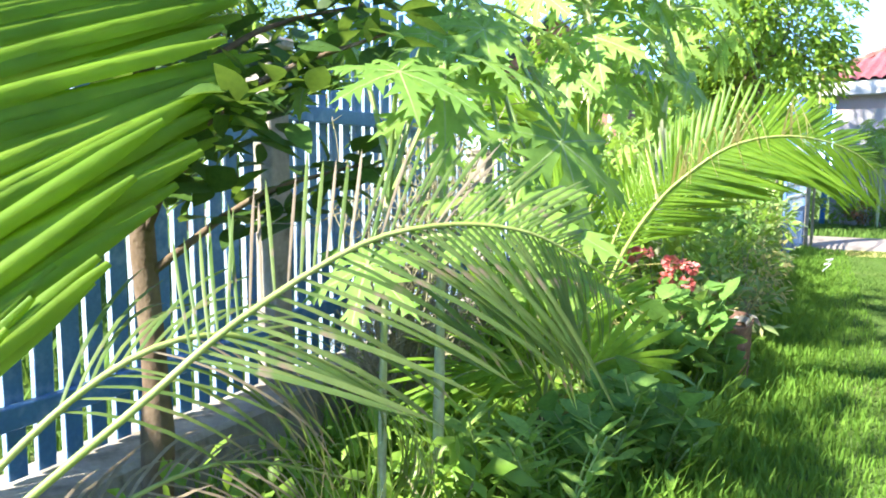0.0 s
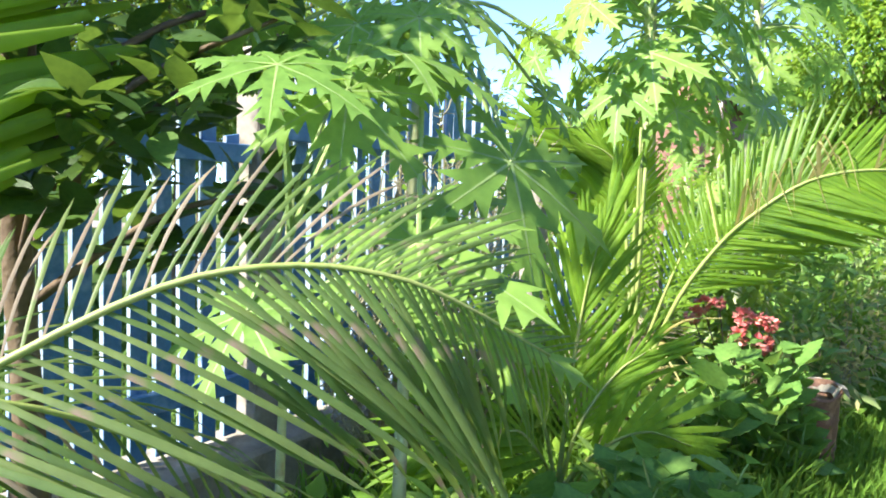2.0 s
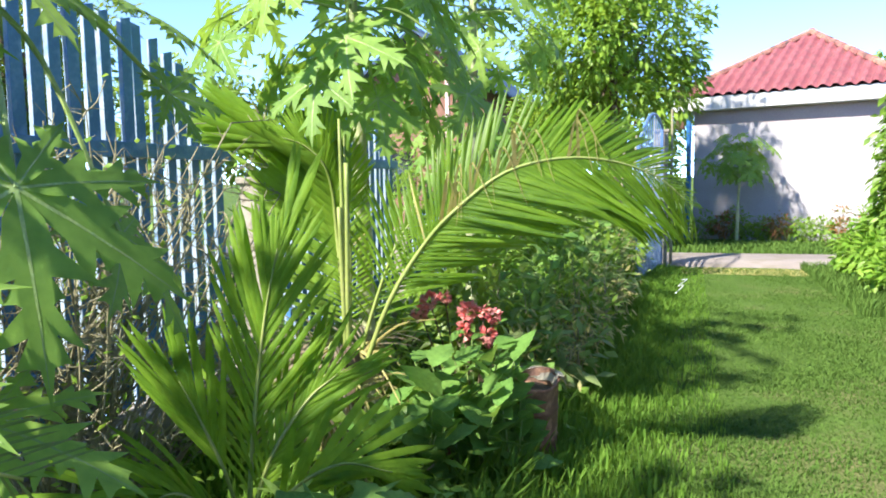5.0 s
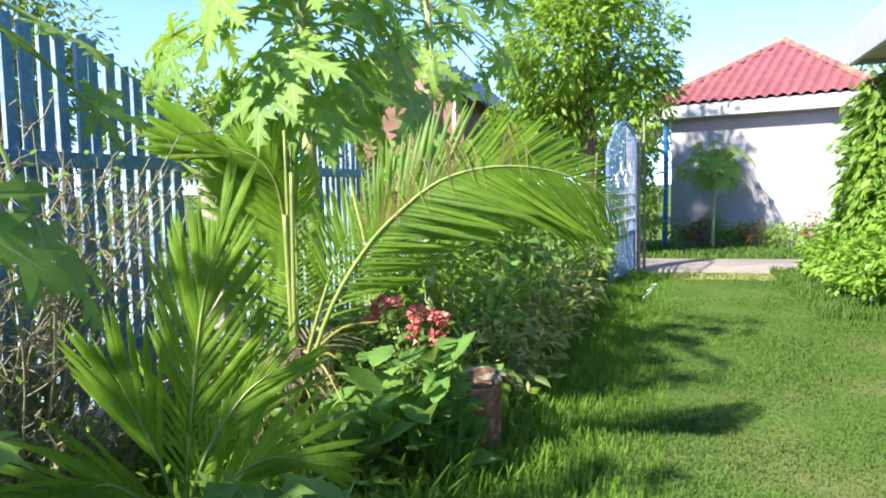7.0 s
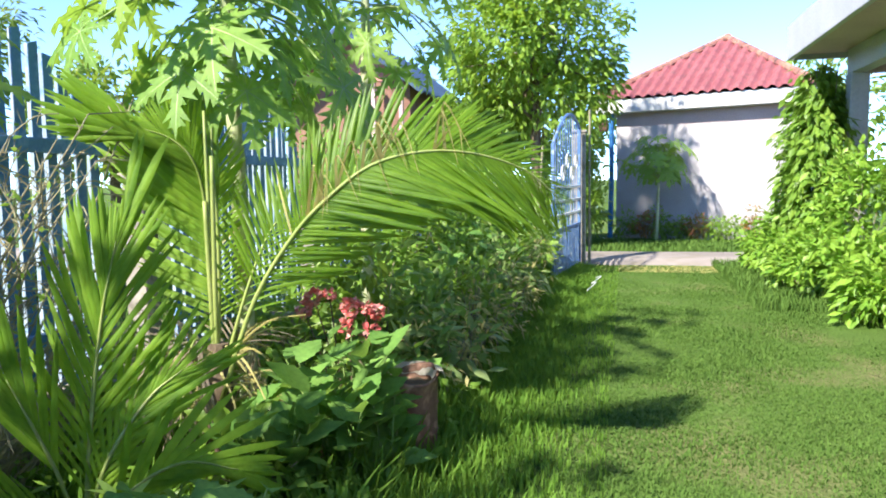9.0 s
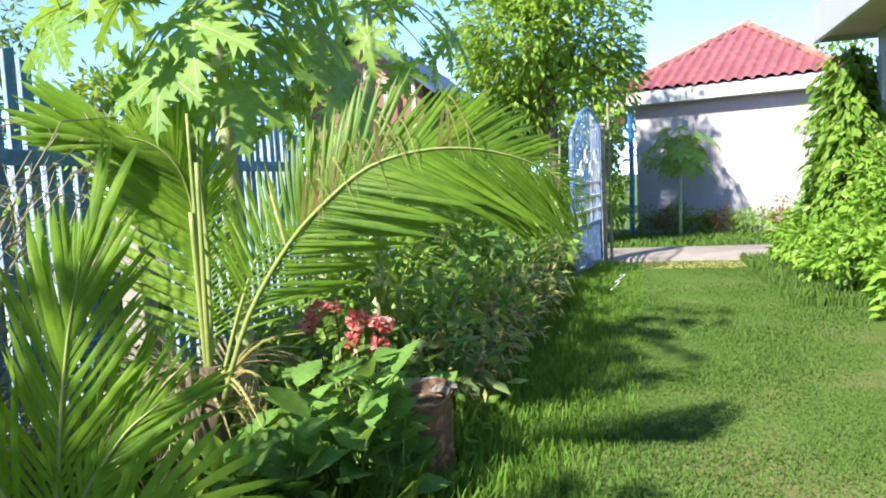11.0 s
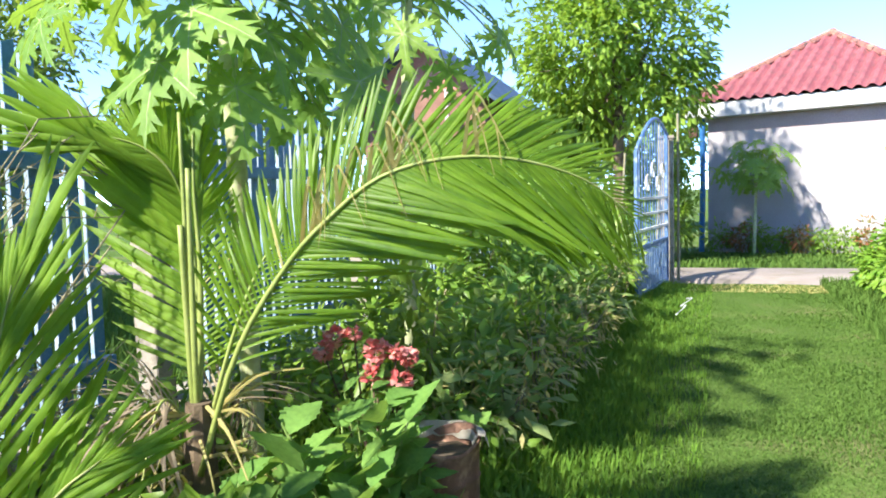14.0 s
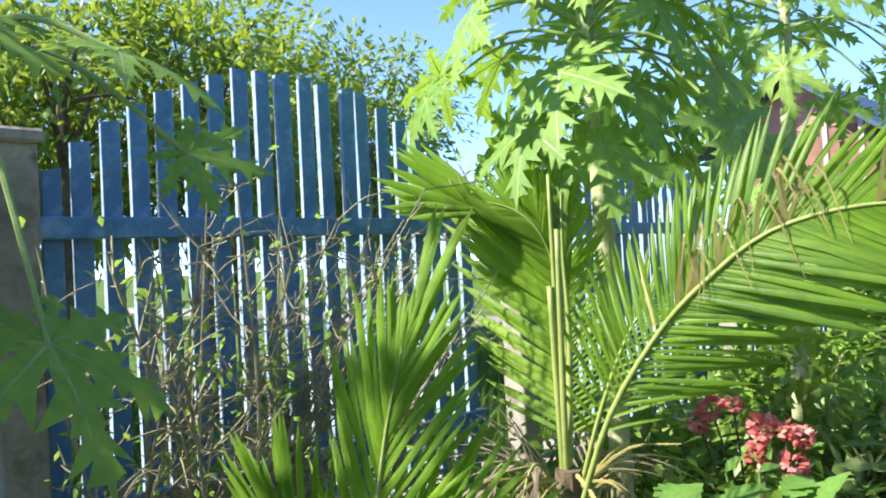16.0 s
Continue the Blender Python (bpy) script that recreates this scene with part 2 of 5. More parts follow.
def tube(bm, pts, r0, r1, sides=7, wobble=0.0):
    rings = []
    for i, p in enumerate(pts):
        tan = (pts[min(i + 1, len(pts) - 1)] - pts[max(i - 1, 0)]).normalized()
        a = tan.orthogonal().normalized() if i == 0 else (rings_a - tan * rings_a.dot(tan)).normalized()
        rings_a, b = a, tan.cross(a)
        r = r0 + (r1 - r0) * i / (len(pts) - 1)
        r *= 1 + wobble * (noise.noise(p * 9.0))
        rings.append([bm.verts.new(p + r * (math.cos(k * math.tau / sides) * a + math.sin(k * math.tau / sides) * b)) for k in range(sides)])
    for q, w in zip(rings, rings[1:]):
        for k in range(sides):
            bm.faces.new((q[k], q[(k + 1) % sides], w[(k + 1) % sides], w[k]))
    bm.faces.new(rings[-1])
    bm.faces.new(rings[0][::-1])
    return bm


def unit(a):
    return a / np.maximum(np.linalg.norm(a, axis=-1, keepdims=True), 1e-6)


def leaf_cloud(name, origin, direction, length, ratio, material, droop=0.15, fold=0.12):
    """Many small folded leaves in one mesh: four triangles each."""
    n = len(origin)
    d = unit(np.asarray(direction))
    up = np.array([0, 0, 1.0]) + rng.normal(0, 0.45, (n, 3))
    side = unit(np.cross(d, up))
    nrm = np.cross(side, d)
    L = np.asarray(length).reshape(-1, 1)
    w = L * ratio * 0.5
    a = np.asarray(origin)
    c = a + d * L * 0.48
    verts = np.stack([a, c + side * w - nrm * L * fold * 0.3, c - side * w - nrm * L * fold * 0.3, c + nrm * L * fold * 0.5, a + d * L - np.array([0, 0, 1.0]) * L * droop], 1)
    base = np.arange(n)[:, None, None] * 5
    faces = (base + np.array([[0, 2, 3], [0, 3, 1], [3, 2, 4], [3, 4, 1]])[None]).reshape(-1, 3)
    return fast_mesh(name, verts, faces, material, True)


def crown_points(n, clumps, centre, radius, clump_r, lean=0.6, hollow=0.35):
    """Leaf places and directions in an uneven crown made of clumps."""
    c = unit(rng.normal(0, 1, (clumps, 3))) * (hollow + (1 - hollow) * rng.rand(clumps, 1) ** 0.5)
    c = c * np.array(radius) * (0.8 + 0.35 * rng.rand(clumps, 1))
    k = rng.randint(0, clumps, n)
    off = unit(rng.normal(0, 1, (n, 3))) * clump_r * rng.rand(n, 1) ** 0.4 * (0.6 + 0.7 * rng.rand(clumps)[k][:, None])
    o = np.array(centre) + c[k] + off
    d = unit(off) * lean + unit(c[k]) * 0.4 + rng.normal(0, 0.45, (n, 3)) + np.array([0, 0, -0.15])
    return o, d, np.array(centre) + c


def limbs(base, top, r, tips, sides=8):
    bm = bmesh.new()
    mid = [base.lerp(top, k / 5) + Vector((noise.noise(Vector((k, base.x, 1))), noise.noise(Vector((k, base.y, 5))), 0)) * r * 0.9 for k in range(6)]
    tube(bm, mid, r, r * 0.55, sides, 0.4)
    for tip in tips:
        a = mid[3 + int(rng.randint(0, 3))]
        q = a.lerp(Vector(tip), 0.5) + Vector((0, 0, 0.12 * (Vector(tip) - a).length))
        tube(bm, spline([a, q, Vector(tip)], 6), r * 0.36, r * 0.07, 5)
    return bm


# ---- ground, lawn and road ----
bm = bmesh.new()
xs = sorted({-2500, -600, -150, -60, -30, 60, 150, 600, 2500, *np.round(np.arange(-14, 24.1, 0.5), 2)})
ys = sorted({-2500, -600, -150, -60, -30, 60, 150, 600, 2500, *np.round(np.arange(-12, 26.1, 0.5), 2)})
grid = [[bm.verts.new((x, y, 0.02 * noise.noise(Vector((x * 0.8, y * 0.8, 0))) - 0.01 if abs(x) < 30 and abs(y) < 30 else -0.01)) for y in ys] for x in xs]
for i in range(len(xs) - 1):
    for j in range(len(ys) - 1):
        bm.faces.new((grid[i][j], grid[i + 1][j], grid[i + 1][j + 1], grid[i][j + 1]))
ground = tagged(new("ground", mesh_of("ground", bm, M_GROUND, True)), "green lawn and garden soil", "ground", kind="structure")

bm = bmesh.new()
cols = []
for k in range(61):
    n = -30 + k
    cols.append([bm.verts.new((n, s + 0.12 * noise.noise(Vector((n * 0.7, s, 0))), z)) for s, z in ((9.85, -0.03), (9.95, 0.02), (10.8, 0.035), (11.75, 0.02), (11.85, -0.03))])
for a, b in zip(cols, cols[1:]):
    for k in range(4):
        bm.faces.new((a[k], b[k], b[k + 1], a[k + 1]))
road = tagged(new("road", mesh_of("road", bm, M_ROAD, True)), "pale sunlit concrete lane beyond the gate", "road", kind="structure")
road.matrix_world = PLAN


# ---- fence ----
def slat_mesh(h, k):
    bm = bmesh.new()
    rs = random.Random(k)
    top = [bm.verts.new((x, y, z)) for z in (0, h * 0.5, h) for x, y in ((-0.012, -0.031), (0.012, -0.031), (0.012, 0.031), (-0.012, 0.031))]
    for v in top:
        v.co.x += rs.uniform(-0.002, 0.002)
        v.co.y += rs.uniform(-0.003, 0.003) * (1 if v.co.z > 0 else 0)
    top[8].co.z += rs.uniform(-0.02, 0.01)
    top[9].co.z = top[8].co.z
    for lay in (0, 4):
        for q in range(4):
            bm.faces.new((top[lay + q], top[lay + (q + 1) % 4], top[lay + 4 + (q + 1) % 4], top[lay + 4 + q]))
    bm.faces.new(top[8:12])
    bm.faces.new(top[3::-1])
    bmesh.ops.bevel(bm, geom=[e for e in bm.edges if abs(e.verts[0].co.z - e.verts[1].co.z) > 0.1], offset=0.003, segments=1, affect="EDGES")
    bm.normal_update()
    # side faces get the pale colour that stands in for sun on them
    for f in bm.faces:
        if abs(f.normal.y) > 0.9:
            f.material_index = 1
    me = mesh_of("slat", bm, M_BLUE)
    me.materials.append(M_EDGE)
    return me


def fence_panel(s0, s1, low, ends, peak, rails, label):
    f = thing("fence_panel", PLAN @ Matrix.Translation((0, s0, 0)), label, "fence", "fence panels")
    w, count = s1 - s0, int(round((s1 - s0) / 0.098))
    for k in range(count):
        y = (k + 0.5) * w / count
        u = 2 * y / w - 1
        h = peak - (peak - ends) * abs(u) ** 2.2 - low
        sl = part("slat", slat_mesh(h, int(s0 * 100) + k), M_BLUE, f)
        sl.matrix_local = Matrix.Translation((0, y, low)) @ pose(0, 0, 0, rng.normal(0, 0.22), rng.normal(0, 0.3), rng.normal(0, 0.8))
    for z in rails:
        bm = box(bmesh.new(), (0.0155, -0.01, z - 0.035), (0.05, w + 0.01, z + 0.035), bevel=0.004)
        part("rail", bm, M_BLUE, f)
    return f


fence_panel(-2.40, -0.18, 0.30, 1.42, 1.58, (0.50, 1.36), "blue-painted slatted timber fence panel behind a young tree")
fence_panel(-0.03, 1.90, 0.30, 1.60, 2.07, (0.55, 1.46), "blue-painted slatted timber fence panel with an arched top")
fence_panel(2.50, 4.36, 0.24, 1.55, 1.98, (0.48, 1.44), "blue-painted slatted timber fence panel with an arched top")
fence_panel(4.80, 6.75, 0.24, 0.95, 1.05, (0.45, 0.85), "low blue-painted slatted timber fence panel behind shrubs")
fence_panel(6.95, 9.20, 0.24, 0.95, 1.05, (0.45, 0.85), "low blue-painted slatted timber fence panel behind shrubs")
fence_panel(-5.0, -2.7, 0.26, 1.50, 1.72, (0.50, 1.36), "blue-painted slatted timber fence panel behind a young tree")

bm = bmesh.new()
prof = [(-0.12, -0.05), (-0.12, 0.27), (-0.10, 0.285), (0.17, 0.28), (0.19, 0.265), (0.20, -0.05)]
rows_ = []
for k in range(75):
    s = -5.2 + k * 0.2
    rows_.append([bm.verts.new((x + 0.012 * noise.noise(Vector((s * 2, x * 9, z * 5))), s, z + 0.012 * noise.noise(Vector((s * 2.5, z, x * 7))))) for x, z in prof])
for a, b in zip(rows_, rows_[1:]):
    for k in range(5):
        bm.faces.new((a[k], a[k + 1], b[k + 1], b[k]))
bm.faces.new(rows_[0]), bm.faces.new(rows_[-1][::-1])
kerb = tagged(new("fence_kerb", mesh_of("fence_kerb", bm, M_CONC)), "weathered low concrete kerb under the fence", "kerb", kind="structure")
kerb.matrix_world = PLAN


def column(s, n, h, w=0.13, name="fence_column", label="weathered concrete fence column with worn edges"):
    c = thing(name, PLAN @ Matrix.Translation((n, s, 0)), label, "column", "concrete fence columns")
    bm = bmesh.new()
    box(bm, (-w / 2, -w / 2, 0.0), (w / 2, w / 2, h))
    bmesh.ops.subdivide_edges(bm, edges=[e for e in bm.edges if abs(e.verts[0].co.z - e.verts[1].co.z) > 0.1], cuts=10)
    for v in bm.verts:
        v.co += 0.008 * noise.noise_vector(v.co * 7 + Vector((s, n, 0)))
    bmesh.ops.bevel(bm, geom=list(bm.edges), offset=0.006, segments=1, affect="EDGES")
    part("shaft", bm, M_CONC, c)
    part("cap", box(bmesh.new(), (-w / 2 - 0.02, -w / 2 - 0.02, h - 0.005), (w / 2 + 0.02, w / 2 + 0.02, h + 0.04), bevel=0.01), M_CONC, c)
    return c


for s, h in ((-2.55, 1.72), (-0.09, 1.72), (2.22, 1.30), (4.58, 0.85), (6.85, 0.85)):
    column(s, 0.0, h)
column(9.85, 2.02, 1.95, 0.18, "gate_post", "grey concrete gate post beside the open gate")


# ---- gate ----
def gate():
    a, b = W(7.78, 1.82), W(9.66, 2.03)
    ax = (b - a).normalized()
    m = Matrix(((ax.x, -ax.y, 0, a.x), (ax.y, ax.x, 0, a.y), (0, 0, 1, 0.03), (0, 0, 0, 1)))
    g = thing("gate", m, "pale blue steel gate leaf standing open on the lawn", "gate")
    L = (b - a).length
    def bar(name, p, q, r, mat=M_GATE):
        part(name, tube(bmesh.new(), [Vector(p), Vector(p).lerp(Vector(q), 0.5), Vector(q)], r, r, 6), mat, g)
    def top(x):
        u = (x / L)
        return 1.62 + 0.5 * math.sin(min(1.0, max(0.0, u * 0.95 + 0.05)) * math.pi * 0.75)
    for x in (0.0, L):
        part("stile", box(bmesh.new(), (x - 0.03, -0.02, 0.0), (x + 0.03, 0.02, top(x)), bevel=0.004), M_GATE, g)
    for z in (0.05, 0.60, 0.78, 0.96, 1.14):
        part("rail", box(bmesh.new(), (0.03, -0.018, z - 0.016), (L - 0.03, 0.018, z + 0.016), bevel=0.003), M_GATE_W if z > 0.7 else M_GATE, g)
    for k in range(1, 12):
        x = L * k / 12
        bar("bar", (x, 0, 0.6), (x, 0, top(x)), 0.007)
    for k in range(17):
        x = 0.075 + (L - 0.15) * k / 16
        part("slat", box(bmesh.new(), (x - 0.036, -0.005, 0.06), (x + 0.036, 0.005, 0.60), bevel=0.002), M_GATE, g)
    part("arch_rail", tube(bmesh.new(), [Vector((L * k / 24, 0, top(L * k / 24))) for k in range(25)], 0.02, 0.02, 6), M_GATE, g)
    for k in range(4):
        cx, cz = L * (0.28 + 0.17 * k), 1.30 + 0.16 * (k % 2)
        ring = [Vector((cx + (0.15 - 0.009 * j) * math.cos(j * 0.55), -0.022, cz + (0.15 - 0.009 * j) * math.sin(j * 0.55))) for j in range(15)]
        part("scroll", tube(bmesh.new(), ring, 0.011, 0.007, 5), M_GATE_W, g, "rust-stained white wrought scroll")


gate()
for k, (s, n, h) in enumerate(((10.0, 2.16, 2.3), (9.95, 1.88, 2.15), (9.35, 1.62, 1.9), (9.1, 1.45, 1.75))):
    p = thing("bamboo_pole", PLAN @ Matrix.Translation((n, s, 0)), "thin pale bamboo pole standing upright by the gate", "pole", "poles by the gate")
    part("culm", tube(bmesh.new(), [Vector((0.02 * k * z, 0.01 * z, z)) for z in np.linspace(0, h, 9)], 0.022, 0.016, 7, 0.3), M_TWIG, p)


# ---- street house with the red roof ----
def street_house():
    a = W(15.38, 2.45)
    ax = (W(14.30, 5.48) - a).normalized()
    m = Matrix(((ax.x, -ax.y, 0, a.x), (ax.y, ax.x, 0, a.y), (0, 0, 1, 0), (0, 0, 0, 1)))
    h = thing("street_house", m, "white-walled house with a red tiled hip roof across the lane", "house")
    wd, dp, z0, z1, over = 3.65, 4.45, 2.66, 2.94, 0.30
    part("wall", box(bmesh.new(), (0.05, 0.0, -0.05), (wd, 0.15, z0 - 0.28)), M_WALL, h)
    # Strip as deep as the eaves' shadow; its pink is paint and shade together.
    part("wall_band", box(bmesh.new(), (0.05, -0.004, z0 - 0.28), (wd, 0.15, z0)), M_PINK, h, "pale pink band of paint and eaves shade")
    part("wall", box(bmesh.new(), (0.05, 0.15, -0.05), (0.2, dp, z0)), M_WALL, h)
    part("wall", box(bmesh.new(), (wd - 0.15, 0.15, -0.05), (wd, dp, z0)), M_WALL, h)
    part("wall", box(bmesh.new(), (0.2, dp - 0.15, -0.05), (wd - 0.15, dp, z0)), M_WALL, h)
    part("soffit", box(bmesh.new(), (-over + 0.05, -over + 0.05, z0 + 0.002), (wd + over - 0.05, dp + over - 0.05, z0 + 0.05)), M_WHITE, h)
    for lo, hi in (((-over, -over, z0), (wd + over, -over + 0.05, z1)), ((-over, dp + over - 0.05, z0), (wd + over, dp + over, z1)),
                   ((-over, -over + 0.05, z0), (-over + 0.05, dp + over - 0.05, z1)), ((wd + over - 0.05, -over + 0.05, z0), (wd + over, dp + over - 0.05, z1))):
        part("fascia", box(bmesh.new(), lo, hi, bevel=0.008), M_WHITE, h, "white painted fascia board")
    ap = Vector((wd / 2, dp / 2, 4.36))
    e = over + 0.04
    corners = [Vector((-e, -e, z1)), Vector((wd + e, -e, z1)), Vector((wd + e, dp + e, z1)), Vector((-e, dp + e, z1))]
    for q in range(4):
        c0, c1 = corners[q], corners[(q + 1) % 4]
        n_roll, courses = 20, 9
        bm = bmesh.new()
        along, mid = (c1 - c0), (c0 + c1) / 2
        upv = ap - mid
        nrm = along.cross(upv).normalized()
        across = n_roll * 6
        rows_r = []
        for j in range(courses * 3 + 1):
            v = j / (courses * 3)
            step = 0.035 * (1 - (v * courses) % 1.0) if j % 3 else (0.0 if j == 0 else 0.004)
            line = []
            for i in range(across + 1):
                u = i / across
                reach = (1 - v)
                x = 0.5 + max(-0.5 * reach, min(0.5 * reach, u - 0.5))
                roll = 0.065 * (1 - abs(math.cos(x * math.pi * n_roll)) ** 3)
                line.append(bm.verts.new(c0 + along * x + upv * v + nrm * (roll + step)))
            rows_r.append(line)
        for r0_, r1_ in zip(rows_r, rows_r[1:]):
            for i in range(across):
                bm.faces.new((r0_[i], r0_[i + 1], r1_[i + 1], r1_[i]))
        bmesh.ops.remove_doubles(bm, verts=bm.verts, dist=0.004)
        part("roof_slope", bm, M_TILE, h, "red rolled roof tiles")
        for k in range(13):
            p, r_ = c0.lerp(ap, k / 13), c0.lerp(ap, (k + 1.25) / 13)
            up = Vector((0, 0, 0.05))
            part("ridge_tile", tube(bmesh.new(), [p + up, p.lerp(r_, 0.5) + up * 1.15, r_ + up], 0.085, 0.07, 8), M_RIDGE, h)
    bmk = bmesh.new()
    tube(bmk, [Vector((-0.05, -0.1, 0.0)), Vector((-0.02, -0.1, 1.3)), Vector((-0.03, -0.1, 2.66))], 0.055, 0.055, 10)
    part("post", bmk, M_POSTBLUE, h, "bright blue corner post")
    part("post_bracket", box(bmesh.new(), (-0.30, -0.13, 2.30), (-0.12, -0.07, 2.64), bevel=0.01), M_WOODDARK, h, "dark lamp box under the eave")
    return h


street_house()


# ---- neighbour's house ----
def neighbour_house():
    m = PLAN @ Matrix.Translation((-3.1, 14.0, 0))
    h = thing("neighbour_house", m, "timber house with a blue metal gable roof", "house")
    hw, ln, eave, peak = 1.35, 5.0, 3.42, 4.52
    bm = bmesh.new()
    box(bm, (-hw, 0, -0.05), (hw, 0.12, eave))
    part("wall", bm, M_BROWNWALL, h)
    for x in (-hw, hw - 0.12):
        part("wall", box(bmesh.new(), (x, 0.12, -0.05), (x + 0.12, ln, eave)), M_BROWNWALL, h)
    part("wall", box(bmesh.new(), (-hw, ln, -0.05), (hw, ln + 0.12, eave)), M_BROWNWALL, h)
    bm = bmesh.new()
    v = [bm.verts.new(p) for p in ((-hw, -0.02, eave), (hw, -0.02, eave), (0, -0.02, peak - 0.05), (-hw, 0.1, eave), (hw, 0.1, eave), (0, 0.1, peak - 0.05))]
    for f in ((0, 1, 2), (5, 4, 3), (0, 3, 4, 1), (1, 4, 5, 2), (2, 5, 3, 0)):
        bm.faces.new([v[i] for i in f])
    part("gable", bm, M_SALMON, h, "salmon-painted boarded gable")
    for sgn in (-1, 1):
        bm = bmesh.new()
        out = Vector((sgn * (hw + 0.45), 0, eave - 0.30))
        top = Vector((0, 0, peak))
        cnt = 34
        lines = []
        for k in range(cnt + 1):
            y = -0.6 + (ln + 1.2) * k / cnt
            dz = 0.03 * (k % 2)
            lines.append([bm.verts.new(q + Vector((0, y, dz + t))) for q, t in ((out, 0), (top, 0), (top, -0.05), (out, -0.05))])
        for a, b in zip(lines, lines[1:]):
            bm.faces.new((a[0], b[0], b[1], a[1])), bm.faces.new((a[3], a[2], b[2], b[3])), bm.faces.new((a[0], a[3], b[3], b[0]))
        bm.faces.new(lines[0]), bm.faces.new(lines[-1][::-1])
        part("roof", bm, M_BLUEROOF, h, "ribbed blue-grey metal roof sheet")
        p, q = Vector((0, -0.62, peak - 0.05)), Vector((sgn * (hw + 0.45), -0.62, eave - 0.35))
        part("barge_board", tube(bmesh.new(), [p, p.lerp(q, 0.5), q], 0.05, 0.05, 4), M_BLUEROOF, h)
    for x in (0.6, 1.2):
        part("porch_post", box(bmesh.new(), (x, -0.35, -0.02), (x + 0.09, -0.26, eave), bevel=0.01), M_PINK, h)
    w = part("window", box(bmesh.new(), (-1.1, -0.03, 1.0), (-0.2, 0.0, 2.0), bevel=0.01), M_WOODDARK, h)
    part("pane", box(bmesh.new(), (-1.03, -0.04, 1.07), (-0.27, -0.031, 1.93)), M_GLASS, w)


neighbour_house()


# ---- near house with porch on the lawn's far side ----
def porch_house():
    h = thing("porch_house", PLAN, "white house with a flat-edged porch roof over the lawn", "house")
    n0, s1 = 4.55, 8.35
    part("porch_roof", box(bmesh.new(), (n0 + 0.06, -6.0, 2.74), (12.0, s1 - 0.06, 2.98)), M_WHITE, h)
    part("fascia", box(bmesh.new(), (n0, -6.06, 2.64), (n0 + 0.06, s1, 3.04), bevel=0.008), M_WHITE, h, "white painted fascia")
    part("fascia", box(bmesh.new(), (n0 + 0.06, s1 - 0.06, 2.64), (12.0, s1, 3.04), bevel=0.008), M_WHITE, h, "white painted fascia")
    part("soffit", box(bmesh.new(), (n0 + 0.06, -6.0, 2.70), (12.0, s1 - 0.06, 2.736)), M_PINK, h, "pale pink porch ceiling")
    part("beam", box(bmesh.new(), (5.15, -6.0, 2.42), (5.32, s1 - 0.25, 2.698), bevel=0.008), M_WHITE, h)
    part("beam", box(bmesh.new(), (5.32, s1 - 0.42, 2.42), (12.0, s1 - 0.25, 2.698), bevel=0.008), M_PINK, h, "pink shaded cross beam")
    for s in (8.02, 4.6, 1.2, -2.4):
        part("porch_column", box(bmesh.new(), (5.14, s - 0.11, 0.0), (5.34, s + 0.11, 2.42), bevel=0.012), M_WHITE, h)
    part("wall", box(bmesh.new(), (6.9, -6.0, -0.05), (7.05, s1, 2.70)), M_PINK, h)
    part("floor_slab", box(bmesh.new(), (5.0, -6.0, -0.05), (6.9, s1, 0.12), bevel=0.01), M_CONC, h)
    for s in (6.9, 4.0, 0.6):
        w = part("window", box(bmesh.new(), (6.86, s - 0.7, 0.9), (6.897, s + 0.7, 2.1), bevel=0.01), M_WOODDARK, h, "dark brown timber window")
        for k in (-1, 1):
            part("pane", box(bmesh.new(), (6.85, s + k * 0.34 - 0.29, 0.97), (6.858, s + k * 0.34 + 0.29, 2.03)), M_GLASS, w)
    part("wall", box(bmesh.new(), (7.05, s1 - 0.2, -0.05), (12.0, s1 - 0.05, 2.70)), M_WHITE, h)


porch_house()


# ---- trees ----
def tree(name, base, height, radius, trunk_r, leaves, clumps, leaf_len, ratio, material, label, clump_r=0.4, group="", centre_h=0.68, tips=14, far=False):
    t = thing(name, Matrix.Translation(base), label, "tree", group)
    cen = (0, 0, height * centre_h)
    o, d, c = crown_points(leaves, clumps, cen, radius, clump_r)
    part("trunk", limbs(Vector((0, 0, -0.05)), Vector((0.05 * height * rng.normal(0, 0.3), 0, height * centre_h)), trunk_r, [c[i] for i in rng.choice(len(c), min(tips, len(c)), replace=False)]), M_BARK, t)
    part("crown", leaf_cloud("crown", o, d, leaf_len * (0.7 + 0.6 * rng.rand(leaves)), ratio, material), material, t, kind="stuff")
    return t


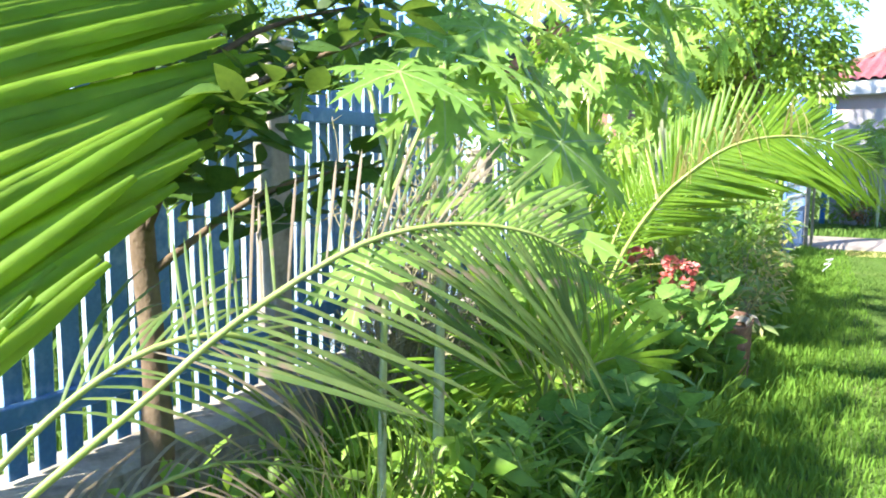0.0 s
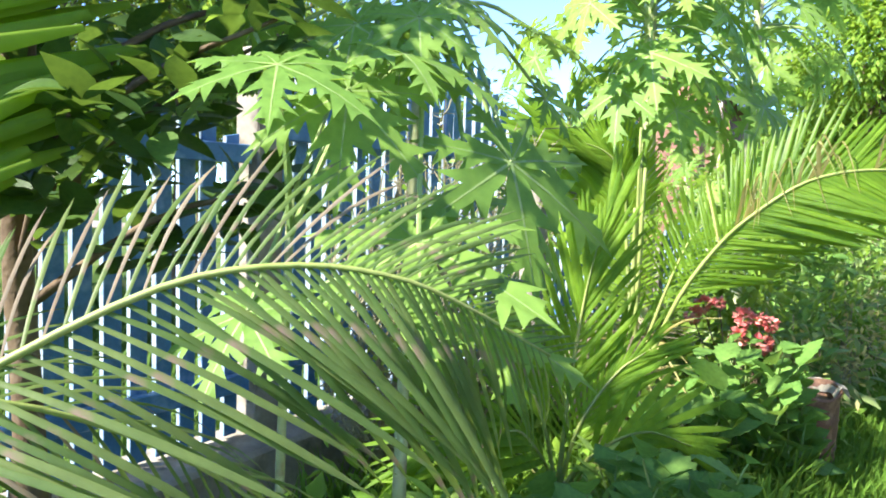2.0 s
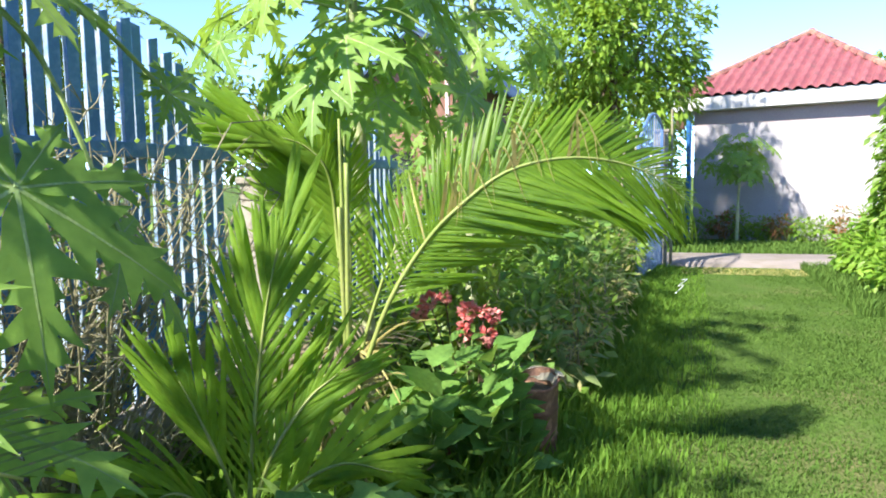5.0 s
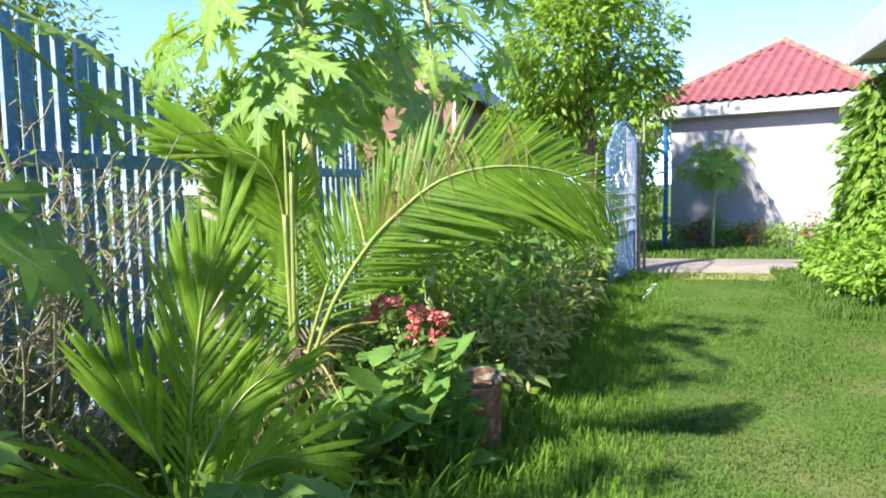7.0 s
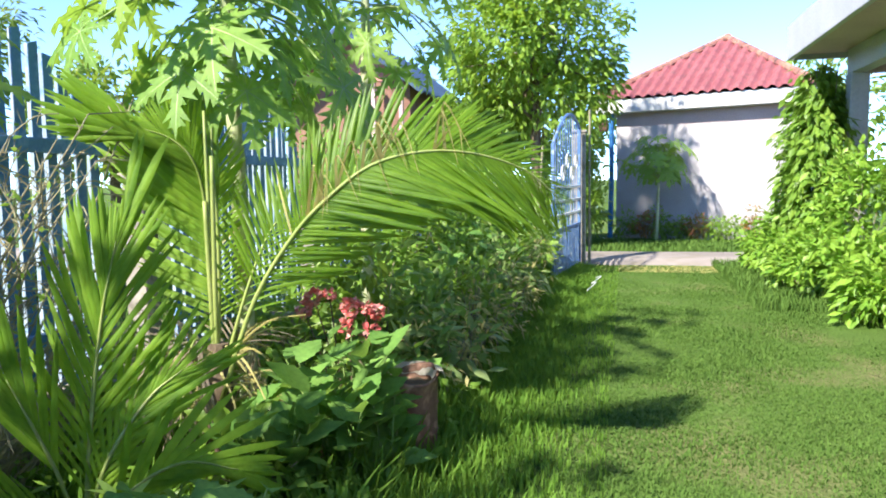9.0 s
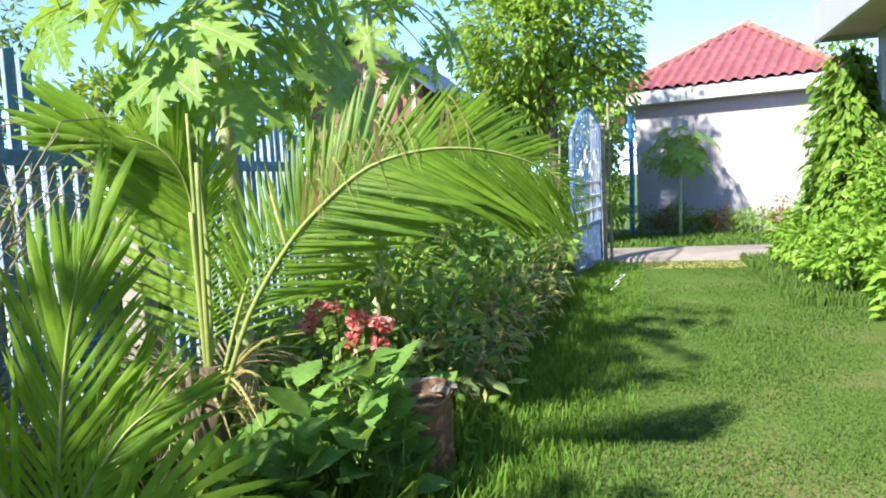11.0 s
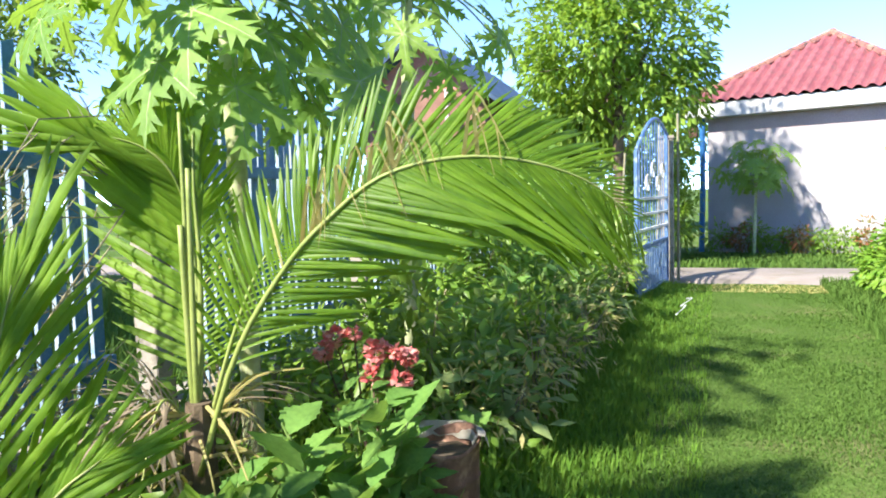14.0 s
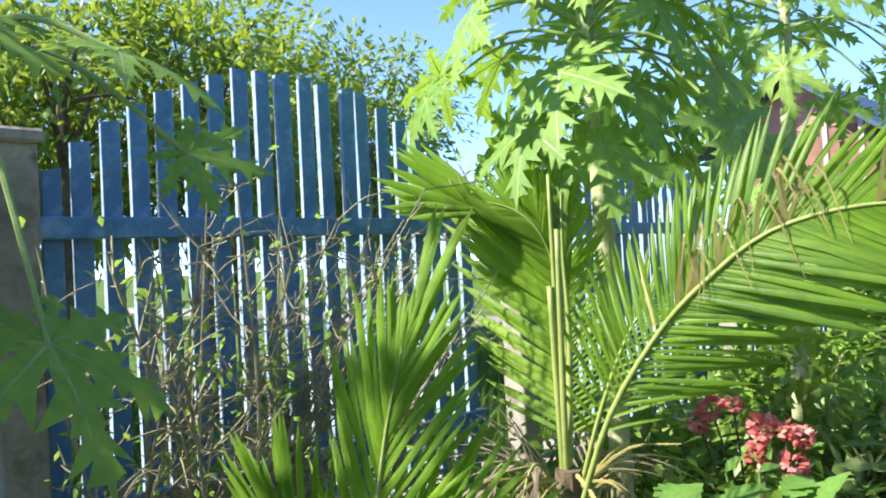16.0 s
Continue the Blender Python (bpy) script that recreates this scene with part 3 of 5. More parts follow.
tree("street_tree", W(12.0, 1.15), 5.0, (1.55, 1.55, 1.45), 0.11, 11500, 64, 0.15, 0.42, M_TREE, "tall leafy tree with bright green foliage behind the gate", 0.50, centre_h=0.76)
tree("street_tree", W(13.0, 0.1), 3.3, (0.85, 0.85, 1.0), 0.08, 8000, 40, 0.12, 0.42, M_TREE, "tall leafy tree with bright green foliage behind the gate", 0.44, centre_h=0.72)
for s, n, hh, rad in ((1.4, -4.4, 4.4, 1.1), (2.5, -4.0, 4.3, 1.0), (0.2, -5.2, 4.3, 1.2), (2.0, -6.0, 5.0, 1.3), (-1.2, -5.6, 4.2, 1.2), (0.8, -7.4, 4.8, 1.6), (-2.6, -7.0, 4.4, 1.5), (-5.0, -6.5, 4.6, 1.5), (7.5, -8.0, 3.6, 1.3), (3.4, -5.0, 4.9, 1.3), (4.6, -6.4, 4.6, 1.4), (-0.4, -4.2, 3.4, 1.1), (-2.2, -4.4, 3.6, 1.1), (4.9, -4.6, 4.3, 1.0), (6.8, -6.8, 4.8, 1.2)):
    tree("garden_tree", W(s, n), hh, (rad, rad, hh * 0.30), 0.08, 4000, 46, 0.13, 0.38, M_TREE2, "shady small-leaved tree standing beyond the fence", 0.42, "trees beyond the fence", 0.64)
for s, n, hh in ((22, -6, 6.0), (24, 0, 5.4), (26, 8, 5.5), (23, 14, 5.5), (18, -12, 6.0), (12, -18, 6.5), (4, -18, 6.5), (-5, -16, 6.5), (16, 18, 6.5), (-12, 5, 5.5), (-12, -4, 4.8)):
    tree("far_tree", W(s, n), hh, (2.6, 2.6, hh * 0.30), 0.2, 2600, 40, 0.34, 0.45, M_TREE2, "distant leafy tree behind the houses", 0.8, "distant trees", 0.55)


# ---- papayas ----
def papaya_leaf_mesh(k):
    """A palmate leaf with seven lobes, each cut again into pointed side lobes; radius about one, stalk at the origin."""
    rs = random.Random(k)
    bm = bmesh.new()
    lobes = [(-152, 0.50), (-104, 0.74), (-52, 0.94), (0, 1.0), (52, 0.94), (104, 0.74), (152, 0.50)]
    for ang, ln in lobes:
        a = radians(ang + rs.uniform(-5, 5))
        ln *= rs.uniform(0.92, 1.06)
        lift = rs.uniform(-0.012, 0.012)
        curl = rs.uniform(0.08, 0.22)

        def at(x, y, z=0.0):
            u = x / ln
            return bm.verts.new((x * math.cos(a) - y * math.sin(a), x * math.sin(a) + y * math.cos(a), z + lift * min(1, u * 3) - curl * u * u * ln))

        prof = ((0.0, 0.0), (0.16, 0.085), (0.30, 0.108), (0.44, 0.070), (0.57, 0.062), (0.70, 0.056), (0.84, 0.030), (1.0, 0.0))
        mids = [at(u * ln, 0.0) for u, _ in prof]
        for sd in (1, -1):
            edge = [at(u * ln, sd * w * ln, 0.02) if 0 < u < 1 else None for u, w in prof]
            for q in range(len(prof) - 1):
                vs = [mids[q], mids[q + 1], edge[q + 1], edge[q]]
                vs = [v for v in vs if v is not None]
                bm.faces.new(vs if sd > 0 else vs[::-1])
            for q, sz, sw in ((2, 0.29, 46), (3, 0.13, 40), (4, 0.25, 42), (5, 0.15, 36)):
                b = radians(sw + rs.uniform(-7, 7))
                u0 = prof[q][0] * ln
                x, y = u0 + sz * ln * math.cos(b), sd * (prof[q][1] * 0.55 * ln + sz * ln * math.sin(b))
                mx, my = u0 + sz * ln * 0.62 * math.cos(b) + 0.05 * ln, sd * (prof[q][1] * ln * 0.55 + sz * ln * 0.5 * math.sin(b))
                tip, mid = at(x, y, -0.02), at(mx, my, 0.012)
                vs = [edge[q], tip, mid, edge[q + 1]] if edge[q + 1] is not None else [edge[q], tip, mid, mids[q + 1]]
                bm.faces.new(vs if sd < 0 else vs[::-1])
        rib = [(at(u * ln, w * ln, 0.006), at(u * ln, -w * ln, 0.006)) for u, w in ((0.0, 0.011), (0.3, 0.008), (0.6, 0.005), (0.92, 0.002))]
        for (p, q), (r, s) in zip(rib, rib[1:]):
            bm.faces.new((p, r, s, q)).material_index = 1
    me = mesh_of("papaya_blade", bm, M_PAPAYA, True)
    me.materials.append(M_STALK)
    return me


PAPAYA_BLADES = [papaya_leaf_mesh(k) for k in range(5)]


def papaya_leaf(parent, start, centre, size, droop, spin=0.0, k=0):
    """One leaf: a stalk from the trunk to the blade's heart, and the blade tipped by droop degrees along the stalk's way."""
    s, c = Vector(start), Vector(centre)
    way = c - s
    az = math.atan2(way.y, way.x)
    m = Matrix.Translation(c) @ Matrix.Rotation(az, 4, "Z") @ Matrix.Rotation(radians(droop), 4, "Y") @ Matrix.Rotation(radians(spin), 4, "X")
    lf = part("leaf", PAPAYA_BLADES[k % 5], M_PAPAYA, parent)
    m = m @ Matrix.Diagonal((size, size, size, 1))
    lf.matrix_local = m
    bm = bmesh.new()
    inv = m.inverted()
    pts = spline([s, s.lerp(c, 0.5) + Vector((0, 0, 0.16 * way.length)), c], 8)
    tube(bm, pts, 0.008, 0.0045, 6)
    bm.transform(inv)
    part("petiole", bm, M_STALK, lf)


def papaya(base, h, lean, count, reach, size, label, extra=(), seed=0, trunk_r=0.04, low=-0.25, skip=()):
    rs = random.Random(seed)
    p = thing("papaya_plant", Matrix.Translation(base), label, "papaya", "papaya plants")
    top = Vector((lean[0], lean[1], h))
    bm = bmesh.new()
    pts = spline([(0, 0, -0.05), (lean[0] * 0.3, lean[1] * 0.3, h * 0.5), top], 26)
    tube(bm, pts, trunk_r, trunk_r * 0.62, 10, 0.3)
    for i, v in enumerate(bm.verts):
        if (i // 10) % 3 == 0:
            v.co += (v.co - Vector((top.x * v.co.z / h, top.y * v.co.z / h, v.co.z))) * 0.07
    part("trunk", bm, M_PTRUNK, p, "", True)
    for k in range(count):
        az = k * 2.39996 + rs.uniform(-0.25, 0.25)
        f = k / max(1, count - 1)
        r = reach * (0.45 + 0.55 * math.sin(f * math.pi * 0.8 + 0.35)) * rs.uniform(0.5, 1.12)
        z = low + (0.62 - low) * f ** 1.3
        c = top + Vector((r * math.cos(az), r * math.sin(az), z * reach / 0.62 + rs.uniform(-0.05, 0.05)))
        if any((c + Vector(base) - Vector(q)).length < rr for q, rr in skip):
            continue
        papaya_leaf(p, top + Vector((0, 0, -0.22 + 0.24 * f)), c, size * rs.uniform(0.8, 1.1), rs.uniform(50, 84) - 28 * f, rs.uniform(-20, 20), k)
    for j, (c, sz, dr, sp) in enumerate(extra):
        papaya_leaf(p, top + Vector((0, 0, -0.08)), Vector(c) - Vector(base), sz, dr, sp, j + seed)
    return p


CLEAR = [((0.02, 0.2, 1.25), 0.75), ((0.3, 0.6, 1.25), 0.7), ((0.62, 1.0, 1.3), 0.65), ((1.0, 0.9, 1.28), 0.65), ((1.2, 1.25, 1.27), 0.65), ((1.35, 1.65, 1.28), 0.65), ((0.12, 3.1, 1.75), 0.42), ((0.35, 2.7, 1.8), 0.3)]
papaya((0.91, 4.63, 0), 2.25, (-0.05, 0.0), 44, 0.68, 0.34, "papaya plant with cut lobed leaves and a slim ringed trunk", seed=3, trunk_r=0.046, low=-0.58)
papaya((1.61, 5.69, 0), 2.5, (0.03, 0.0), 27, 0.66, 0.31, "papaya plant with cut lobed leaves and a slim ringed trunk", seed=11, trunk_r=0.046, low=-0.5)
papaya((0.02, 2.66, 0), 1.80, (0.03, 0.02), 15, 0.60, 0.20, "papaya plant with large drooping leaves near the fence", seed=5, trunk_r=0.02, skip=CLEAR,
       extra=[((0.19, 1.92, 1.15), 0.30, 34, 5), ((0.33, 2.13, 1.30), 0.31, 62, -8), ((0.33, 2.63, 1.20), 0.27, 52, 0), ((0.30, 2.06, 0.99), 0.24, 30, 0), ((-0.35, 2.3, 1.45), 0.27, 25, 0), ((-0.15, 2.0, 1.0), 0.22, 40, 0), ((0.38, 2.91, 1.52), 0.17, 15, 55), ((0.36, 2.77, 1.68), 0.22, 25, 10),
              ((-0.01, 2.21, 1.58), 0.26, 55, 10), ((0.03, 2.03, 1.42), 0.26, 60, -15), ((0.06, 2.36, 1.53), 0.25, 50, 20), ((0.15, 2.61, 1.73), 0.26, 40, 0)])
papaya((-0.13, 2.12, 0), 1.22, (0.02, 0.0), 2, 0.34, 0.22, "young papaya sapling with broad leaves beside the fence", seed=8, trunk_r=0.013, skip=CLEAR,
       extra=[((-0.07, 1.93, 1.45), 0.24, 30, 0), ((0.12, 2.10, 1.50), 0.24, 20, 15), ((0.05, 2.4, 1.6), 0.24, 25, 0)])
papaya(W(14.05, 3.30), 1.45, (0.05, 0.0), 42, 0.62, 0.30, "slender papaya plant against the white house wall", seed=21, trunk_r=0.035, low=-0.2)
for s, n, h, k in ((4.4, 0.8, 1.15, 25), (5.6, 0.6, 1.2, 29), (6.8, 0.7, 1.15, 33), (8.0, 0.6, 1.25, 37), (5.0, 0.35, 1.3, 39)):
    papaya(W(s, n), h, (0.0, 0.05), 20, 0.52, 0.23, "papaya plant with cut lobed leaves and a slim ringed trunk", seed=k, trunk_r=0.016, low=-0.25)


# ---- coconut palms ----
def leaflet_mesh(k, material, wide, blunt=False):
    """A unit-long pleated leaflet along x that bends down towards its tip; a blunt one keeps its width to a torn end."""
    bend, seg = (0.10, 0.22, 0.38, 0.60)[k], 6
    verts, faces = [], []
    for j in range(seg + 1):
        u = j / seg
        w = wide * (0.35 + 1.1 * u) * (1 - u) ** 0.55 if u < 1 else 0.0006
        if blunt:
            w = wide * (0.62 + 0.38 * u) * (1.0 if u < 0.8 else 0.9 if u < 0.95 else 0.35)
        z, x = -bend * u * u, u - 0.25 * bend * u * u
        keel = 0.9 if blunt else 0.35
        verts += [(x, w, z - keel * w), (x, 0, z), (x, -w, z - keel * w)]
        if j:
            b = 3 * (j - 1)
            faces += [(b, b + 1, b + 4, b + 3), (b + 1, b + 2, b + 5, b + 4)]
    return fast_mesh("leaflet", verts, faces, material, True)


LEAFLETS = {n: [leaflet_mesh(k, m, w) for k in range(4)] for n, m, w in (("green", M_PALM, 0.036), ("near", M_PALM_NEAR, 0.024), ("dry", M_DRY, 0.03), ("wide", M_PALM_YOUNG, 0.054), ("sheet", M_PALM_PLEAT, 0.050))}
LEAFLETS["withered"] = [leaflet_mesh(k, M_WITHERED, 0.020) for k in range(4)]
LEAFLETS["pleat"] = [leaflet_mesh(k, M_PALM_PLEAT, 0.031, True) for k in range(4)]
LEAFLETS["broad"] = [leaflet_mesh(k, M_PALM_YOUNG, 0.043) for k in range(4)]


def frond(palm, pts, facing, count, length, kind="green", angles=(68, 28), lift=0.15, r=0.012, bare=0.12, bends=(0, 1, 2), dry_from=None, sides=(1, -1), lens=(1.0, 1.0), seed=0, upright=0.8):
    """A feather leaf along the given curve; facing is the way its upper face looks. Leaflets stand off both sides."""
    rs = random.Random(seed)
    base = palm.matrix_world.translation
    path = [p - base for p in spline(pts, 60)]
    bm = bmesh.new()
    tube(bm, path[::2], r, r * 0.2, 6)
    fr = part("frond", bm, M_RACHIS if kind != "dry" else M_DRY, palm, "", True)
    face = Vector(facing).normalized()
    for i in range(count):
        u = bare + (1 - bare) * (i + 0.5) / count
        q = u * 60
        k = min(int(q), 59)
        p = path[k].lerp(path[k + 1], q - k)
        tan = (path[min(k + 2, 60)] - path[max(k - 1, 0)]).normalized()
        nrm = (face - tan * face.dot(tan)).normalized()
        prof = (0.45 + 0.75 * math.sin(min(1, u * 1.15) * math.pi * 0.8)) * (1 - 0.55 * max(0, u - 0.75) / 0.25)
        for sd, ls in zip(sides, lens):
            side = nrm.cross(tan) * sd
            a = radians(angles[0] + (angles[1] - angles[0]) * u + rs.uniform(-4, 4))
            d = (tan * math.cos(a) + side * math.sin(a) + nrm * (lift + rs.uniform(-0.06, 0.06))).normalized()
            up = nrm * (1.2 - 0.75 * upright) + Vector((0, 0, 1)) * upright
            zax = (up - d * up.dot(d)).normalized()
            yax = zax.cross(d)
            ln = length * prof * ls * rs.uniform(0.9, 1.06)
            dry = dry_from is not None and sd == sides[-1] and u < 0.62 and rs.random() < dry_from
            lf = part("leaflet", LEAFLETS[("withered" if kind == "near" else "dry") if dry else kind][rs.choice(bends)], None, fr)
            lf.matrix_local = Matrix(((d.x, yax.x, zax.x, p.x), (d.y, yax.y, zax.y, p.y), (d.z, yax.z, zax.z, p.z), (0, 0, 0, 1))) @ Matrix.Diagonal((ln, ln * (0.9 if length > 0.3 else 1.2), ln, 1))
    return fr


def stalks(palm, base, spec, r=0.02):
    for k, (tip, rr) in enumerate(spec):
        b = Vector(base)
        part("stalk", tube(bmesh.new(), spline([b, b.lerp(Vector(tip), 0.5), Vector(tip)], 10), r, rr, 7), M_RACHIS, palm, "", True)


def husk(palm, base, h, r, sheaths=14, spread=1.0):
    rs = random.Random(3)
    bm = bmesh.new()
    tube(bm, [Vector((0, 0, -0.05)), Vector((0, 0, h * 0.4)), Vector((0.01, 0, h))], r, r * 0.55, 10, 0.6)
    part("stem", bm, M_BARK, palm)
    for k in range(sheaths):
        a = rs.uniform(0, math.tau)
        p = Vector((r * 0.7 * math.cos(a), r * 0.7 * math.sin(a), h * rs.uniform(0.5, 1.0)))
        q = p + Vector((math.cos(a) * rs.uniform(0.08, 0.22) * spread, math.sin(a) * rs.uniform(0.08, 0.22) * spread, rs.uniform(-0.25, 0.12) * spread))
        part("dry_sheath", tube(bmesh.new(), spline([p, p.lerp(q, 0.5) + Vector((0, 0, 0.05)), q], 6), 0.007, 0.002, 4), M_DRY, palm)


# the palm with the great arching frond
pb = thing("coconut_palm", Matrix.Translation((0.80, 4.13, 0)), "young coconut palm with a long arching frond and dry leaf tips", "palm", "young coconut palms")
husk(pb, None, 0.62, 0.085, 46, 1.5)
stalks(pb, (0, 0, 0.35), [((-0.01, 0.02, 1.56), 0.006), ((0.015, -0.01, 1.38), 0.008), ((-0.02, 0.0, 1.2), 0.009)], 0.013)
frond(pb, [(0.82, 4.06, 0.40), (0.96, 4.00, 0.80), (1.12, 3.97, 1.06), (1.26, 3.92, 1.21), (1.42, 3.86, 1.33), (1.62, 3.84, 1.38), (1.84, 3.86, 1.37), (2.06, 3.90, 1.30), (2.22, 3.94, 1.18)], (0.1, -0.85, 0.4), 100, 0.46, "green", (58, 30), -0.04, 0.011, 0.14, (0, 1, 1), 0.06, (-1, 1), (1.0, 0.74), seed=1, upright=0.3)
frond(pb, [(0.80, 4.10, 0.42), (0.79, 4.30, 0.78), (0.77, 4.36, 1.06), (0.755, 4.33, 1.26), (0.72, 4.29, 1.38), (0.64, 4.27, 1.46), (0.53, 4.26, 1.50)], (-0.12, -0.95, 0.1), 80, 0.50, "sheet", (64, 20), 0.02, 0.012, 0.12, (0, 1, 1), 0.06, (1, -1), (1.1, 0.45), seed=2, upright=0.15)
frond(pb, [(0.80, 4.13, 0.45), (0.82, 4.20, 1.0), (0.81, 4.22, 1.30), (0.81, 4.24, 1.50)], (0.15, -0.95, 0.25), 12, 0.22, "green", (9, 5), 0.02, 0.014, 0.45, (0, 0), None, seed=3)
frond(pb, [(0.80, 4.13, 0.40), (0.92, 4.12, 0.80), (1.02, 4.14, 1.05), (1.10, 4.16, 1.15)], (0.1, -0.8, 0.4), 20, 0.26, "green", (60, 30), 0.1, 0.010, 0.25, (0, 1), None, seed=4)
frond(pb, [(0.80, 4.13, 0.40), (0.65, 4.05, 0.55), (0.50, 3.98, 0.50)], (0, -0.4, 0.9), 16, 0.28, "green", (60, 30), 0.1, 0.010, 0.15, (1, 2), None, seed=5)
for k, (ex, ey, ez) in enumerate(((0.46, 3.95, 0.34), (0.66, 3.82, 0.22), (0.98, 4.36, 0.40))):
    frond(pb, [(0.80, 4.12, 0.50), (0.80 + 0.5 * (ex - 0.80), 4.12 + 0.5 * (ey - 4.12), 0.66), (ex, ey, ez)], (0.0, -0.5, 0.85), 15, 0.30, "withered", (56, 26), -0.1, 0.007, 0.2, (2, 3), None, seed=60 + k)
rsd = random.Random(9)
for k in range(16):
    u = 0.30 + 0.4 * rsd.random()
    p = spline([(0.82, 4.06, 0.40), (0.96, 4.00, 0.80), (1.12, 3.97, 1.06), (1.26, 3.92, 1.21), (1.42, 3.86, 1.33), (1.62, 3.84, 1.38), (1.84, 3.86, 1.37), (2.06, 3.90, 1.30), (2.22, 3.94, 1.18)], 40)[int(u * 40)] - pb.location
    q = p + Vector((rsd.uniform(-0.02, 0.10), -0.02, rsd.uniform(0.10, 0.22)))
    e = q + Vector((rsd.uniform(-0.03, 0.10), -0.03, rsd.uniform(-0.22, -0.05)))
    pts_d, bmd = spline([p, q, e], 8), bmesh.new()
    rows_d = [[bmd.verts.new(c + Vector((w, 0, 0.3 * w))) for w in (-0.007 * (1 - i / 9), 0.007 * (1 - i / 9))] for i, c in enumerate(pts_d)]
    for a, b in zip(rows_d, rows_d[1:]):
        bmd.faces.new((a[0], a[1], b[1], b[0]))
    bmesh.ops.solidify(bmd, geom=list(bmd.faces), thickness=0.001)
    part("dry_leaflet", bmd, M_DRY, pb, "dry yellow broken leaflet")

# the seedling with broad pleated leaves
pa = thing("coconut_seedling", Matrix.Translation((0.47, 3.30, 0)), "coconut seedling with broad upright pleated leaves", "palm", "young coconut palms")
husk(pa, None, 0.22, 0.06)
fa = (-0.05, -0.93, 0.2)
b0 = (0.47, 3.30, 0.18)
frond(pa, [b0, (0.50, 3.33, 0.56), (0.54, 3.36, 0.88), (0.585, 3.39, 1.10)], fa, 28, 0.35, "broad", (46, 8), 0.0, 0.010, 0.14, (0, 1, 1), None, seed=11, upright=0.35)
frond(pa, [(0.58, 3.39, 1.06), (0.60, 3.40, 1.12), (0.61, 3.41, 1.16)], fa, 7, 0.29, "broad", (12, 3), 0.0, 0.006, 0.0, (0, 0), None, seed=17, upright=0.2)
frond(pa, [b0, (0.42, 3.28, 0.42), (0.35, 3.28, 0.60), (0.29, 3.30, 0.72)], fa, 14, 0.34, "broad", (30, 6), 0.0, 0.009, 0.35, (0, 0), None, seed=12, upright=0.2)
frond(pa, [b0, (0.60, 3.26, 0.36), (0.76, 3.27, 0.44), (0.92, 3.28, 0.40)], (0.3, -0.95, 0.1), 12, 0.28, "wide", (40, 8), 0.0, 0.009, 0.25, (0, 1), None, seed=13, upright=0.4)
frond(pa, [b0, (0.34, 3.16, 0.36), (0.16, 3.06, 0.44), (-0.02, 3.00, 0.36)], (0.0, -0.7, 0.7), 18, 0.34, "broad", (40, 8), 0.0, 0.009, 0.2, (1, 2), None, seed=14, upright=0.4)
frond(pa, [b0, (0.42, 3.12, 0.36), (0.34, 2.98, 0.50), (0.26, 2.88, 0.50)], (0.3, -0.6, 0.7), 14, 0.28, "wide", (40, 8), 0.0, 0.009, 0.2, (1, 2), None, seed=15, upright=0.4)
frond(pa, [b0, (0.54, 3.30, 0.44), (0.66, 3.34, 0.62), (0.76, 3.36, 0.70)], fa, 20, 0.32, "broad", (42, 10), 0.0, 0.009, 0.2, (0, 1), None, seed=16, upright=0.3)

# the ageing palm beside the fence
pc = thing("coconut_palm", Matrix.Translation((-1.02, 1.28, 0)), "coconut palm with ageing and dry drooping fronds by the fence", "palm", "young coconut palms")
husk(pc, None, 0.45, 0.09)
frond(pc, [(-1.0, 1.28, 0.30), (-0.75, 1.36, 0.60), (-0.48, 1.45, 0.84), (-0.33, 1.52, 0.97), (-0.13, 1.64, 1.09), (0.04, 1.70, 1.125), (0.19, 1.74, 1.11), (0.30, 1.79, 1.06), (0.42, 1.87, 0.98)], (0.05, -0.92, 0.38), 54, 0.40, "near", (68, 34), -0.02, 0.010, 0.30, (1, 1, 2), 0.45, (-1, 1), (1.05, 0.66), seed=21, upright=0.35)
frond(pc, [(-1.03, 1.26, 0.25), (-1.06, 1.22, 0.50), (-1.07, 1.32, 0.88), (-1.09, 1.46, 1.20), (-1.12, 1.58, 1.52), (-1.13, 1.66, 1.80)], (0.45, -0.88, 0.15), 84, 0.80, "pleat", (34, 74), 0.0, 0.016, 0.16, (0, 0), None, (-1, 1), (1.0, 0.3), seed=22, upright=0.05)
frond(pc, [(-0.98, 1.25, 0.25), (-0.72, 1.28, 0.50), (-0.40, 1.40, 0.58), (-0.10, 1.55, 0.45)], (0.1, -0.5, 0.8), 26, 0.30, "withered", (55, 25), -0.1, 0.010, 0.25, (2, 3), None, seed=23)
frond(pc, [(-1.0, 1.30, 0.25), (-0.75, 1.45, 0.50), (-0.45, 1.70, 0.62), (-0.15, 1.90, 0.50)], (0.1, -0.5, 0.8), 26, 0.28, "withered", (55, 25), -0.1, 0.010, 0.25, (2, 3), None, seed=24)
frond(pc, [(-1.0, 1.28, 0.3), (-0.7, 1.42, 0.75), (-0.42, 1.60, 0.92), (-0.10, 1.85, 0.72), (0.02, 1.92, 0.45)], (0.2, -0.6, 0.7), 36, 0.38, "near", (50, 20), -0.1, 0.010, 0.30, (2, 3), 0.4, seed=25)


